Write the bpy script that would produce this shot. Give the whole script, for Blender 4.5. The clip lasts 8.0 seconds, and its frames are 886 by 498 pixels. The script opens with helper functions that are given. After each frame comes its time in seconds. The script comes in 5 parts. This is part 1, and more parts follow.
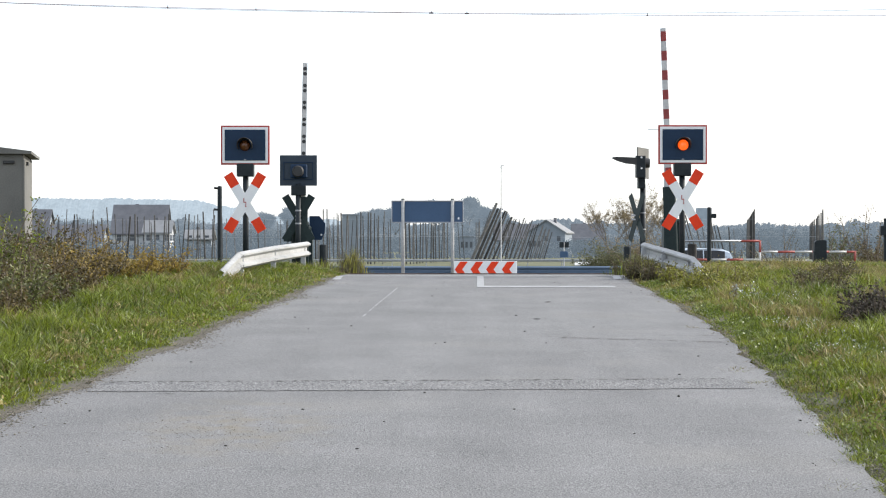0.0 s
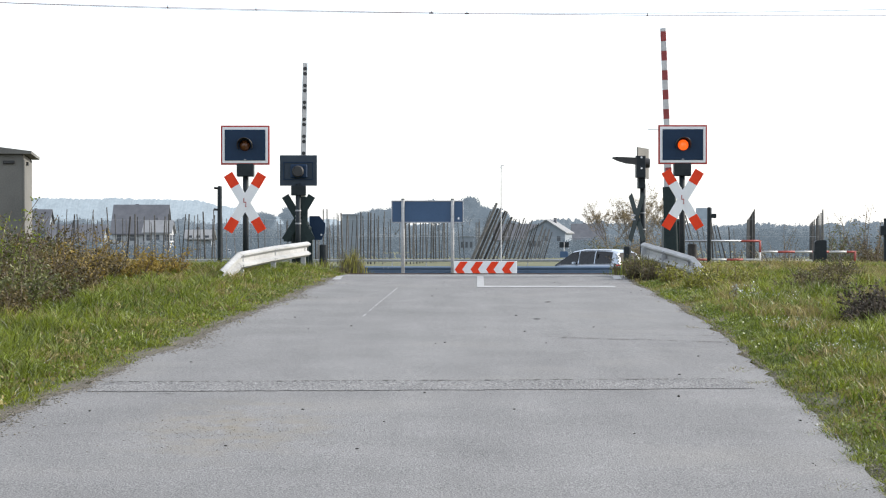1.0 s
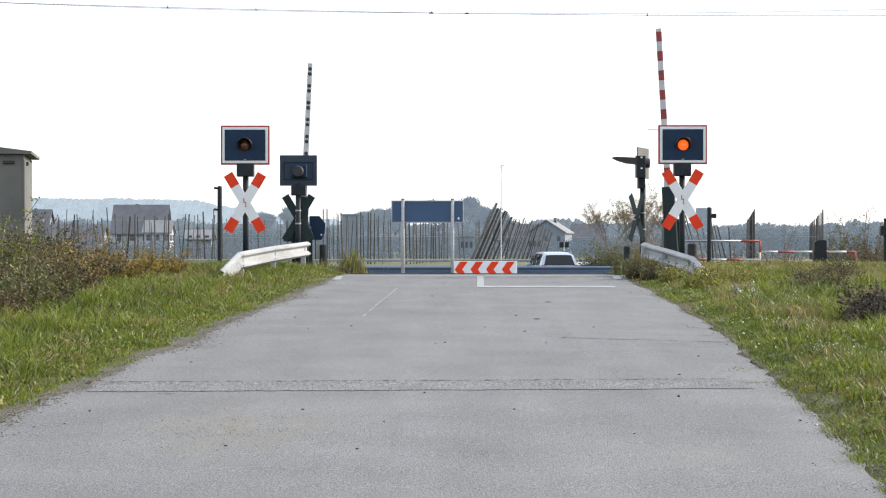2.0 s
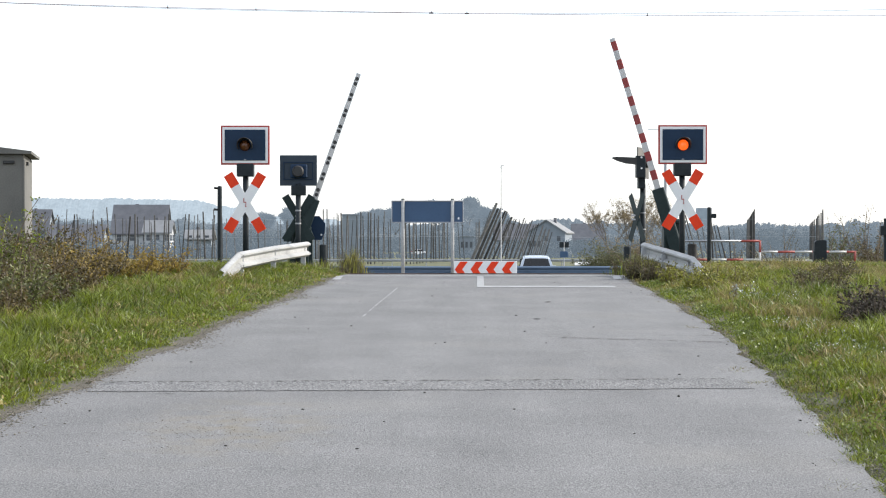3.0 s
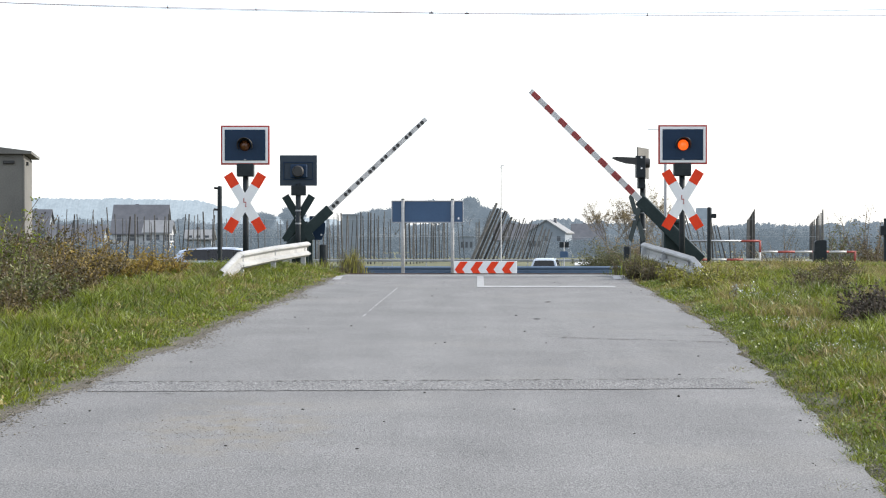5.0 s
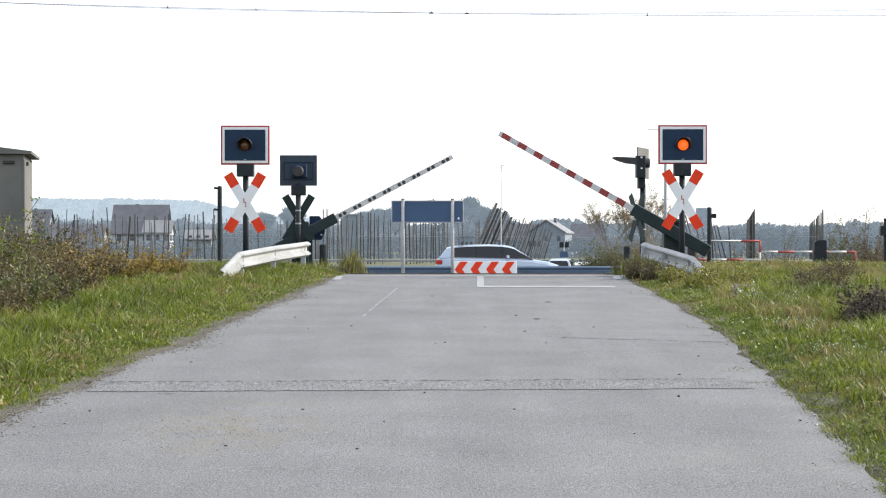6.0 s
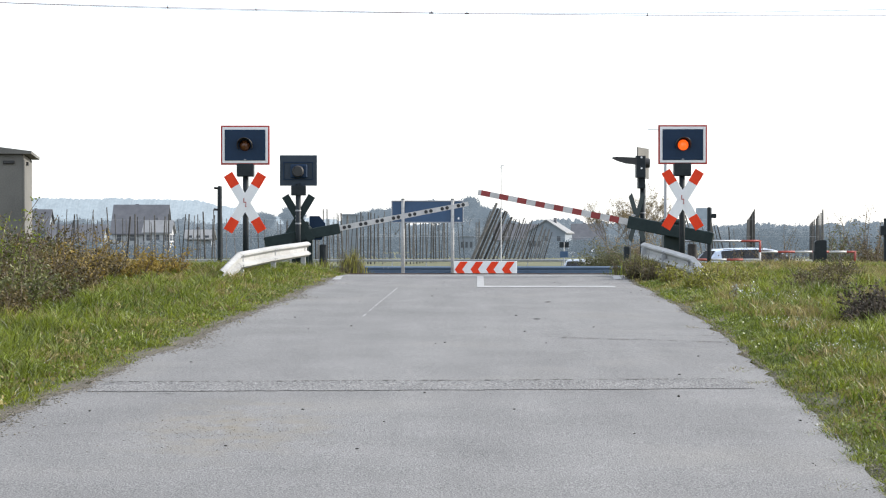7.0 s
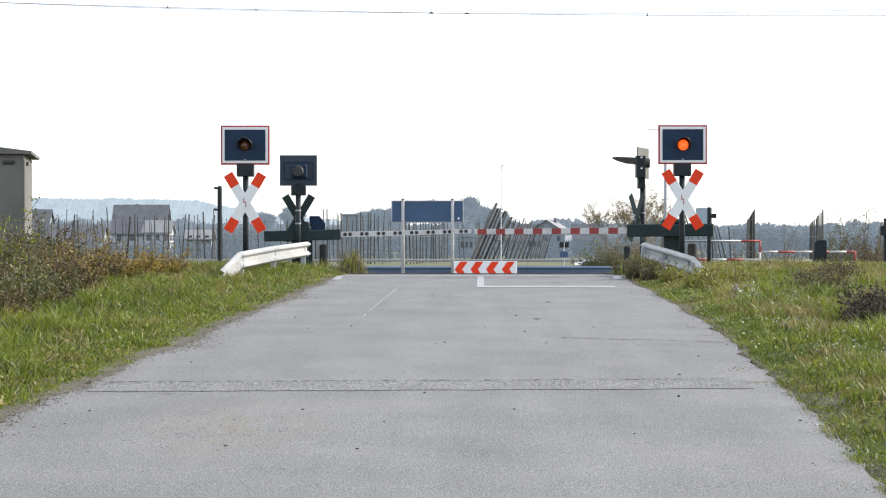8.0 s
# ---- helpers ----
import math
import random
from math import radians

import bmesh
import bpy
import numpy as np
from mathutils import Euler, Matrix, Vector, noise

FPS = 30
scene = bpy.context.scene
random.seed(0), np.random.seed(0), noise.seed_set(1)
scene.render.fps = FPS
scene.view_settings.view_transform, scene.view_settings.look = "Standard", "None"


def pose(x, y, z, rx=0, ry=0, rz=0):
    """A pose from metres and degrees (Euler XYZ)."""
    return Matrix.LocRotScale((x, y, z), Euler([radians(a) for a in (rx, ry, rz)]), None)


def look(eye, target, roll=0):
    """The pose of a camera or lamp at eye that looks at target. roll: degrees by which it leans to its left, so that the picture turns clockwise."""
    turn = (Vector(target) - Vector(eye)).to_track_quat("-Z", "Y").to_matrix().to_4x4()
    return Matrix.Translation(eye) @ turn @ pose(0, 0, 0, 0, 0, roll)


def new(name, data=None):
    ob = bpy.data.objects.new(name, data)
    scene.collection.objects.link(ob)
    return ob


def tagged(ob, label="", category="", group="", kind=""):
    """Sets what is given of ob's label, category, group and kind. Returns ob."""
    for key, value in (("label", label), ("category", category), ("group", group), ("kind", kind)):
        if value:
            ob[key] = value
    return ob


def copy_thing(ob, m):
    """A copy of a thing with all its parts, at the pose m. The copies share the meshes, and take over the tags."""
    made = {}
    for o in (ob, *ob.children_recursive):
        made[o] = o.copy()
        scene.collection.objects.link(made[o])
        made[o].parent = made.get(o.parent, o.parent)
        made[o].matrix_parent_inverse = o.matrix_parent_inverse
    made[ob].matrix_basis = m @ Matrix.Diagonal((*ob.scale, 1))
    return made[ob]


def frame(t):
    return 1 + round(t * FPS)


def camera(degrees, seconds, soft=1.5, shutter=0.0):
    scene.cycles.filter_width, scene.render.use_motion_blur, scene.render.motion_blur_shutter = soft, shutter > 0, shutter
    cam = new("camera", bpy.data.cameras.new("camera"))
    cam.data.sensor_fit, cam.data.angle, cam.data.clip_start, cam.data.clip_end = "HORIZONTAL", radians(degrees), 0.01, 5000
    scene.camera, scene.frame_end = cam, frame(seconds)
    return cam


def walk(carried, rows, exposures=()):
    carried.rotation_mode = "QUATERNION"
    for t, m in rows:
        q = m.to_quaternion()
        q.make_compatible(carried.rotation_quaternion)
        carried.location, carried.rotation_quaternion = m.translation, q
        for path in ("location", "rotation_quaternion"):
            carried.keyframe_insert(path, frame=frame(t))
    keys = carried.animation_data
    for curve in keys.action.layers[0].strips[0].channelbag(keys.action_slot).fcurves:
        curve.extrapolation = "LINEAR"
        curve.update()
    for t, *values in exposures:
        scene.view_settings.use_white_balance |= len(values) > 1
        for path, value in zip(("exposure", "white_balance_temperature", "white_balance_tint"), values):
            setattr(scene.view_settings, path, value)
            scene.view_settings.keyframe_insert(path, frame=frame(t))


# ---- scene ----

# ---------------- camera: locked off on a tripod ----------------
EYE = (0.0, 0.0, 0.64)
cam = camera(29.28, 8.0, soft=1.15, shutter=0.12)
STAND = pose(*EYE, 89.79, 0, 0)
walk(cam, [(0.0, STAND), (8.0, STAND)], exposures=[(0.0, 1.1), (3.5, 1.11), (4.5, 1.13), (6.5, 1.17), (8.0, 1.19)])

# ---------------- daylight ----------------
SUN_AZIMUTH, SUN_HEIGHT = radians(74), radians(29)
world = bpy.data.worlds.new("world")
scene.world = world
world.use_nodes = True
sky = world.node_tree.nodes.new("ShaderNodeTexSky")
sky.sky_type, sky.sun_disc = "NISHITA", False
sky.sun_elevation, sky.sun_rotation = SUN_HEIGHT, SUN_AZIMUTH
sky.air_density, sky.dust_density, sky.ozone_density = 1.0, 1.5, 1.5
back = world.node_tree.nodes["Background"]
back.inputs["Strength"].default_value = 0.13
veil = world.node_tree.nodes.new("ShaderNodeMix")  # thin even cloud in front of the blue
veil.data_type = "RGBA"
veil.inputs["Factor"].default_value = 0.55
veil.inputs["B"].default_value = (5.4, 5.6, 6.0, 1)
world.node_tree.links.new(sky.outputs["Color"], veil.inputs["A"])
world.node_tree.links.new(veil.outputs["Result"], back.inputs["Color"])
sun = new("sun", bpy.data.lights.new("sun", "SUN"))
sun.data.energy, sun.data.angle, sun.data.color = 2.3, radians(1.0), (1.0, 0.95, 0.88)
toward = Vector((math.sin(SUN_AZIMUTH) * math.cos(SUN_HEIGHT), math.cos(SUN_AZIMUTH) * math.cos(SUN_HEIGHT), math.sin(SUN_HEIGHT)))
sun.matrix_world = look(toward * 100, (0, 0, 0))


# ---------------- materials ----------------
def surface(name, low, high, scale=3.0, rough=0.7, metal=0.0, bump=0.0, fine=40.0, fine_amount=0.35, spread=0.0, subsurface=0.0, tight=0.0, spec=0.5):
    """Two colours mixed by broad and fine noise; relief from the fine noise; spread varies objects and islands."""
    mat = bpy.data.materials.new(name)
    mat.use_nodes = True
    nt = mat.node_tree
    n, link = nt.nodes, nt.links.new
    bsdf = n["Principled BSDF"]
    bsdf.inputs["Metallic"].default_value = metal
    bsdf.inputs["Specular IOR Level"].default_value = spec
    geo = n.new("ShaderNodeTexCoord")
    broad, small = n.new("ShaderNodeTexNoise"), n.new("ShaderNodeTexNoise")
    broad.inputs["Scale"].default_value, broad.inputs["Detail"].default_value = scale, 5
    small.inputs["Scale"].default_value, small.inputs["Detail"].default_value = fine, 3
    for t in (broad, small):
        link(geo.outputs["Object"], t.inputs["Vector"])
    both = n.new("ShaderNodeMix")
    both.inputs["Factor"].default_value = fine_amount
    link(broad.outputs["Fac"], both.inputs["A"])
    link(small.outputs["Fac"], both.inputs["B"])
    ramp = n.new("ShaderNodeValToRGB")
    ramp.color_ramp.elements[0].position, ramp.color_ramp.elements[1].position = 0.32 + tight, 0.68 - tight
    ramp.color_ramp.elements[0].color, ramp.color_ramp.elements[1].color = (*low, 1), (*high, 1)
    link(both.outputs["Result"], ramp.inputs["Fac"])
    out = ramp.outputs["Color"]
    if spread:
        geom, info = n.new("ShaderNodeNewGeometry"), n.new("ShaderNodeObjectInfo")
        add, fract = n.new("ShaderNodeMath"), n.new("ShaderNodeMath")
        add.operation, fract.operation = "ADD", "FRACT"
        link(geom.outputs["Random Per Island"], add.inputs[0])
        link(info.outputs["Random"], add.inputs[1])
        link(add.outputs[0], fract.inputs[0])
        rng = n.new("ShaderNodeMapRange")
        rng.inputs["To Min"].default_value, rng.inputs["To Max"].default_value = 1 - spread, 1 + spread
        link(fract.outputs[0], rng.inputs["Value"])
        hsv = n.new("ShaderNodeHueSaturation")
        link(out, hsv.inputs["Color"])
        link(rng.outputs["Result"], hsv.inputs["Value"])
        out = hsv.outputs["Color"]
    link(out, bsdf.inputs["Base Color"])
    rr = n.new("ShaderNodeMapRange")
    rr.inputs["To Min"].default_value, rr.inputs["To Max"].default_value = max(0.03, rough - 0.1), min(1, rough + 0.1)
    link(small.outputs["Fac"], rr.inputs["Value"])
    link(rr.outputs["Result"], bsdf.inputs["Roughness"])
    if bump:
        b = n.new("ShaderNodeBump")
        b.inputs["Strength"].default_value, b.inputs["Distance"].default_value = 1.0, bump
        link(both.outputs["Result"], b.inputs["Height"])
        link(b.outputs["Normal"], bsdf.inputs["Normal"])
    if subsurface:
        glow = n.new("ShaderNodeBsdfTranslucent")
        link(out, glow.inputs["Color"])
        mix = n.new("ShaderNodeMixShader")
        mix.inputs["Fac"].default_value = subsurface
        link(bsdf.outputs[0], mix.inputs[1])
        link(glow.outputs[0], mix.inputs[2])
        link(mix.outputs[0], n["Material Output"].inputs["Surface"])
    return mat


def haze_glow_mat(name, low, high, scale, glow):
    """Far backdrop country: the bright autumn haze is put on as a weak glow."""
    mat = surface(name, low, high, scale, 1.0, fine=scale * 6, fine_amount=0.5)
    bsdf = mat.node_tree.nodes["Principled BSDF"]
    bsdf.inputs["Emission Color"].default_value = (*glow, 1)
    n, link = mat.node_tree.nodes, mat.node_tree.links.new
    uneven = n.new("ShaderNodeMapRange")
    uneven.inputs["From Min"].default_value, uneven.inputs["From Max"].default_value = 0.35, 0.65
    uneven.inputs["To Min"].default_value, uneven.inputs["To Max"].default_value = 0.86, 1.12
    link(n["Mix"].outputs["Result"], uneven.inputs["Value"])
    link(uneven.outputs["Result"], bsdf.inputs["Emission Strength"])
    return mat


def asphalt():
    """Old asphalt: chippings, faint wheel tracks along the road, sandy stains."""
    mat = surface("asphalt", (0.092, 0.091, 0.089), (0.255, 0.251, 0.244), 1.1, 0.85, bump=0.007, fine=85, fine_amount=0.84, tight=0.04, spec=0.35)
    nt = mat.node_tree
    n, link = nt.nodes, nt.links.new
    bsdf = n["Principled BSDF"]
    old = bsdf.inputs["Base Color"].links[0].from_socket
    co = n["Texture Coordinate"]
    stretch = n.new("ShaderNodeMapping")
    stretch.inputs["Scale"].default_value = (1.0, 0.10, 1.0)
    link(co.outputs["Object"], stretch.inputs["Vector"])
    streak = n.new("ShaderNodeTexNoise")
    streak.inputs["Scale"].default_value, streak.inputs["Detail"].default_value = 2.2, 6
    link(stretch.outputs[0], streak.inputs["Vector"])
    light = n.new("ShaderNodeMapRange")
    light.inputs["From Min"].default_value, light.inputs["From Max"].default_value = 0.3, 0.7
    light.inputs["To Min"].default_value, light.inputs["To Max"].default_value = 0.93, 1.07
    link(streak.outputs["Fac"], light.inputs["Value"])
    hsv = n.new("ShaderNodeHueSaturation")
    link(old, hsv.inputs["Color"])
    link(light.outputs[0], hsv.inputs["Value"])
    stain = n.new("ShaderNodeTexNoise")
    stain.inputs["Scale"].default_value, stain.inputs["Detail"].default_value = 0.55, 8
    link(co.outputs["Object"], stain.inputs["Vector"])
    cut = n.new("ShaderNodeMapRange")
    cut.inputs["From Min"].default_value, cut.inputs["From Max"].default_value, cut.inputs["To Max"].default_value = 0.57, 0.75, 0.28
    link(stain.outputs["Fac"], cut.inputs["Value"])
    mix = n.new("ShaderNodeMix")
    mix.data_type = "RGBA"
    link(cut.outputs[0], mix.inputs["Factor"])
    link(hsv.outputs[0], mix.inputs["A"])
    mix.inputs["B"].default_value = (0.19, 0.178, 0.152, 1)
    # sand dropped at one place beside the trench
    far = n.new("ShaderNodeVectorMath")
    far.operation = "DISTANCE"
    squash = n.new("ShaderNodeMapping")
    squash.inputs["Scale"].default_value = (1.0, 0.45, 0.0)
    link(co.outputs["Object"], squash.inputs["Vector"])
    link(squash.outputs[0], far.inputs[0])
    far.inputs[1].default_value = (-1.4, 11.2 * 0.45, 0)
    near = n.new("ShaderNodeMapRange")
    near.inputs["From Min"].default_value, near.inputs["From Max"].default_value = 0.85, 0.1
    link(far.outputs["Value"], near.inputs["Value"])
    patchy = n.new("ShaderNodeTexNoise")
    patchy.inputs["Scale"].default_value, patchy.inputs["Detail"].default_value = 4.0, 8
    link(co.outputs["Object"], patchy.inputs["Vector"])
    lump = n.new("ShaderNodeMapRange")
    lump.inputs["From Min"].default_value, lump.inputs["From Max"].default_value = 0.42, 0.68
    link(patchy.outputs["Fac"], lump.inputs["Value"])
    both = n.new("ShaderNodeMath")
    both.operation = "MULTIPLY"
    link(near.outputs[0], both.inputs[0])
    link(lump.outputs[0], both.inputs[1])
    sand = n.new("ShaderNodeMix")
    sand.data_type = "RGBA"
    link(both.outputs[0], sand.inputs["Factor"])
    link(mix.outputs["Result"], sand.inputs["A"])
    sand.inputs["B"].default_value = (0.2, 0.178, 0.138, 1)
    link(sand.outputs["Result"], bsdf.inputs["Base Color"])
    return mat


ASPHALT = asphalt()
PATCH = surface("rough_asphalt", (0.045, 0.045, 0.044), (0.29, 0.286, 0.278), 3, 0.9, bump=0.016, fine=60, fine_amount=0.9, tight=0.06)
CRACK = surface("crack", (0.035, 0.033, 0.03), (0.09, 0.085, 0.075), 6, 0.95)
FAINTPAINT = surface("faded_road_paint", (0.15, 0.15, 0.145), (0.36, 0.36, 0.35), 9, 0.75, fine=50, fine_amount=0.7)
ROADPAINT = surface("road_paint", (0.2, 0.2, 0.2), (0.42, 0.42, 0.41), 5, 0.7, fine=40, fine_amount=0.6)
SOIL = surface("verge_soil", (0.04, 0.042, 0.016), (0.1, 0.088, 0.04), 0.7, 0.95, bump=0.02, fine=14)
GRIT = surface("road_grit", (0.05, 0.043, 0.03), (0.15, 0.132, 0.1), 3, 0.95, bump=0.02, fine=50, fine_amount=0.6)
FIELD = surface("field", (0.07, 0.08, 0.03), (0.14, 0.135, 0.06), 0.08, 0.95, fine=0.9)
GRASS = surface("grass", (0.062, 0.1, 0.01), (0.22, 0.25, 0.026), 0.6, 0.45, fine=4, spread=0.7, subsurface=0.4)
LUSH = surface("broad_weed_leaf", (0.06, 0.095, 0.012), (0.17, 0.215, 0.03), 1.1, 0.4, fine=6, spread=0.6, subsurface=0.35)
DRYGRASS = surface("dry_grass", (0.14, 0.115, 0.035), (0.33, 0.275, 0.1), 0.9, 0.6, fine=5, spread=0.55, subsurface=0.35)
LEAF = surface("bramble_leaf", (0.04, 0.034, 0.013), (0.145, 0.106, 0.036), 1.2, 0.6, fine=6, spread=0.6, subsurface=0.3)
GOLDLEAF = surface("autumn_leaf", (0.13, 0.088, 0.017), (0.34, 0.24, 0.045), 1.2, 0.6, fine=6, spread=0.55, subsurface=0.35)
STEM = surface("stem", (0.07, 0.05, 0.035), (0.15, 0.11, 0.07), 5, 0.8)
CONCRETE = surface("concrete", (0.1, 0.1, 0.092), (0.2, 0.19, 0.17), 0.9, 0.85, bump=0.004, fine=30)
GALV = surface("galvanised_steel", (0.3, 0.31, 0.33), (0.42, 0.43, 0.45), 2.0, 0.45, 0.6, fine=25)
WHITE_STEEL = surface("white_guardrail", (0.27, 0.27, 0.26), (0.47, 0.47, 0.46), 1.5, 0.55, fine=14, fine_amount=0.5, spec=0.3)
WHITE = surface("white_enamel", (0.72, 0.72, 0.72), (0.82, 0.82, 0.81), 2.5, 0.4, fine=30)
RED = surface("red_enamel", (0.7, 0.04, 0.01), (0.82, 0.062, 0.018), 3, 0.5, fine=30, spec=0.2)
DARKRED = surface("red_rim", (0.32, 0.03, 0.025), (0.42, 0.05, 0.04), 3, 0.4, fine=30)
ARM_RED = surface("weathered_red", (0.2, 0.022, 0.02), (0.31, 0.04, 0.036), 3, 0.5, fine=30)
PANEL = surface("blue_black_panel", (0.005, 0.02, 0.048), (0.01, 0.031, 0.07), 2, 0.5, fine=20, spec=0.25)
GREEN = surface("dark_green_paint", (0.009, 0.02, 0.021), (0.022, 0.036, 0.036), 3, 0.45, fine=20, spec=0.22)
POSTDARK = surface("dark_post_paint", (0.01, 0.015, 0.018), (0.024, 0.03, 0.034), 4, 0.5, fine=25, spec=0.22)
BOARDBACK = surface("blue_grey_sheet", (0.022, 0.034, 0.05), (0.038, 0.054, 0.074), 2, 0.5, fine=20, spec=0.3)
# grey sign back; the blue skylight on its shaded side is painted in
SIGNBACK = surface("shade_blue_sheet", (0.028, 0.068, 0.14), (0.038, 0.085, 0.165), 1.5, 0.45, fine=12)
WOOD = surface("weathered_pole_wood", (0.055, 0.053, 0.051), (0.13, 0.124, 0.118), 2, 0.9, fine=12, spread=0.6, spec=0.2)
# galvanised rail: its shadow side and reflected sky blue are set as base colour
RAILSTEEL = surface("shade_blue_rail_steel", (0.075, 0.12, 0.18), (0.12, 0.17, 0.24), 1.5, 0.4, 0.2, fine=20)
BOOMWHITE = surface("weathered_white", (0.42, 0.41, 0.4), (0.6, 0.59, 0.57), 3, 0.55, fine=25)
WIRE = surface("copper_wire", (0.3, 0.16, 0.16), (0.4, 0.25, 0.22), 1, 0.4, 0.5)
FAINTWIRE = surface("bright_wire", (0.6, 0.6, 0.58), (0.8, 0.8, 0.78), 1, 0.4, 0.3)
RUBBER = surface("tyre_rubber", (0.012, 0.012, 0.012), (0.03, 0.03, 0.03), 8, 0.8)
PLASTIC = surface("dark_plastic", (0.015, 0.015, 0.016), (0.03, 0.03, 0.03), 8, 0.5)
SILVER = surface("silver_car_paint", (0.45, 0.52, 0.63), (0.51, 0.58, 0.68), 2, 0.2, 0.2, fine=60)
CREAM = surface("pale_car_paint", (0.42, 0.47, 0.53), (0.48, 0.53, 0.58), 2, 0.22, 0.3, fine=60)
TAILRED = surface("tail_lamp", (0.4, 0.01, 0.01), (0.55, 0.03, 0.02), 8, 0.2)
RENDERWALL = surface("house_plaster", (0.36, 0.37, 0.38), (0.46, 0.47, 0.48), 0.6, 0.9, fine=8)
# plaster, tiles and panes of the far houses: distance haze mixed into their colours
PALEWALL = surface("haze_tinted_plaster", (0.19, 0.22, 0.25), (0.25, 0.28, 0.31), 0.6, 0.9, fine=8)
ROOFTILE = surface("haze_tinted_tiles", (0.1, 0.104, 0.116), (0.15, 0.152, 0.165), 0.8, 0.9, fine=5)
GREYROOF = surface("grey_roof", (0.2, 0.205, 0.21), (0.27, 0.275, 0.28), 0.8, 0.85, fine=5)
DARKPANE = surface("haze_tinted_pane", (0.07, 0.08, 0.095), (0.1, 0.11, 0.125), 2, 0.15)
# bluish haze emitted by the far woods, hedges, hills and tower themselves
HILL = haze_glow_mat("hazy_forest", (0.012, 0.016, 0.018), (0.035, 0.037, 0.034), 0.05, (0.084, 0.106, 0.13))
NEARHILL = haze_glow_mat("hazy_hedge", (0.012, 0.016, 0.016), (0.035, 0.036, 0.03), 0.15, (0.062, 0.08, 0.099))
HILL_FAR = haze_glow_mat("far_hazy_forest", (0.01, 0.012, 0.014), (0.022, 0.024, 0.026), 0.035, (0.225, 0.272, 0.314))
HAZEWALL = haze_glow_mat("hazy_wall", (0.02, 0.023, 0.026), (0.03, 0.033, 0.036), 0.3, (0.092, 0.118, 0.145))


def window_glass():
    """Tinted see-through car glass with a sharp gloss."""
    mat = bpy.data.materials.new("car_glass")
    mat.use_nodes = True
    n, link = mat.node_tree.nodes, mat.node_tree.links.new
    clear, gloss, mix = n.new("ShaderNodeBsdfTransparent"), n.new("ShaderNodeBsdfGlossy"), n.new("ShaderNodeMixShader")
    clear.inputs["Color"].default_value = (0.06, 0.082, 0.095, 1)
    gloss.inputs["Roughness"].default_value = 0.03
    mix.inputs["Fac"].default_value = 0.06
    link(clear.outputs[0], mix.inputs[1])
    link(gloss.outputs[0], mix.inputs[2])
    link(mix.outputs[0], n["Material Output"].inputs["Surface"])
    n.remove(n["Principled BSDF"])
    return mat


GLASS = window_glass()


def lamp_ball():
    """A lens whose one half is lit amber and whose other half is dark; it turns on a level axle."""
    mat = bpy.data.materials.new("flashing_lens")
    mat.use_nodes = True
    nt = mat.node_tree
    n, link = nt.nodes, nt.links.new
    b = n["Principled BSDF"]
    co, sep = n.new("ShaderNodeTexCoord"), n.new("ShaderNodeSeparateXYZ")
    link(co.outputs["Object"], sep.inputs[0])
    rng = n.new("ShaderNodeMapRange")
    rng.inputs["From Min"].default_value, rng.inputs["From Max"].default_value = -0.012, -0.05
    link(sep.outputs["Y"], rng.inputs["Value"])
    col = n.new("ShaderNodeMix")
    col.data_type = "RGBA"
    link(rng.outputs["Result"], col.inputs["Factor"])
    col.inputs["A"].default_value, col.inputs["B"].default_value = (0.1, 0.035, 0.012, 1), (0.6, 0.12, 0.03, 1)
    link(col.outputs["Result"], b.inputs["Base Color"])
    b.inputs["Roughness"].default_value = 0.25
    b.inputs["Emission Color"].default_value = (1.0, 0.105, 0.008, 1)
    power = n.new("ShaderNodeMath")
    power.operation = "MULTIPLY"
    power.inputs[1].default_value = 0.55
    link(rng.outputs["Result"], power.inputs[0])
    link(power.outputs[0], b.inputs["Emission Strength"])
    return mat


LENS = lamp_ball()


# ---------------- mesh helpers ----------------
def part(name, bm, material, parent=None, label="", smooth=False):
    """Links a bmesh as one mesh object under a thing or a part."""
    me = bpy.data.meshes.new(name)
    bmesh.ops.recalc_face_normals(bm, faces=bm.faces)
    bm.to_mesh(me)
    bm.free()
    for m in material if isinstance(material, (list, tuple)) else [material]:
        me.materials.append(m)
    if smooth:
        for p in me.polygons:
            p.use_smooth = True
    ob = new(name, me)
    if parent:
        ob.parent = parent
    if label:
        tagged(ob, label)
    return ob


def mesh_part(name, verts, faces, material, parent=None, label="", mats=None):
    me = bpy.data.meshes.new(name)
    me.from_pydata(verts, [], faces)
    for m in material if isinstance(material, (list, tuple)) else [material]:
        me.materials.append(m)
    if mats is not None:
        me.polygons.foreach_set("material_index", mats)
    me.update()
    ob = new(name, me)
    if parent:
        ob.parent = parent
    if label:
        tagged(ob, label)
    return ob


def thing(name, label, category, m=None, group="", kind=""):
    ob = new(name)
    ob.empty_display_size = 0.2
    tagged(ob, label, category, group, kind)
    if m is not None:
        ob.matrix_basis = m
    return ob


def box(bm, c, s, bevel=0.0, m=None, segs=1):
    r = bmesh.ops.create_cube(bm, size=1.0, matrix=(m or Matrix()) @ Matrix.Translation(c) @ Matrix.Diagonal((*s, 1)))
    if bevel:
        edges = list({e for v in r["verts"] for e in v.link_edges})
        bmesh.ops.bevel(bm, geom=edges, offset=bevel, segments=segs, affect="EDGES", profile=0.5)
    return bm


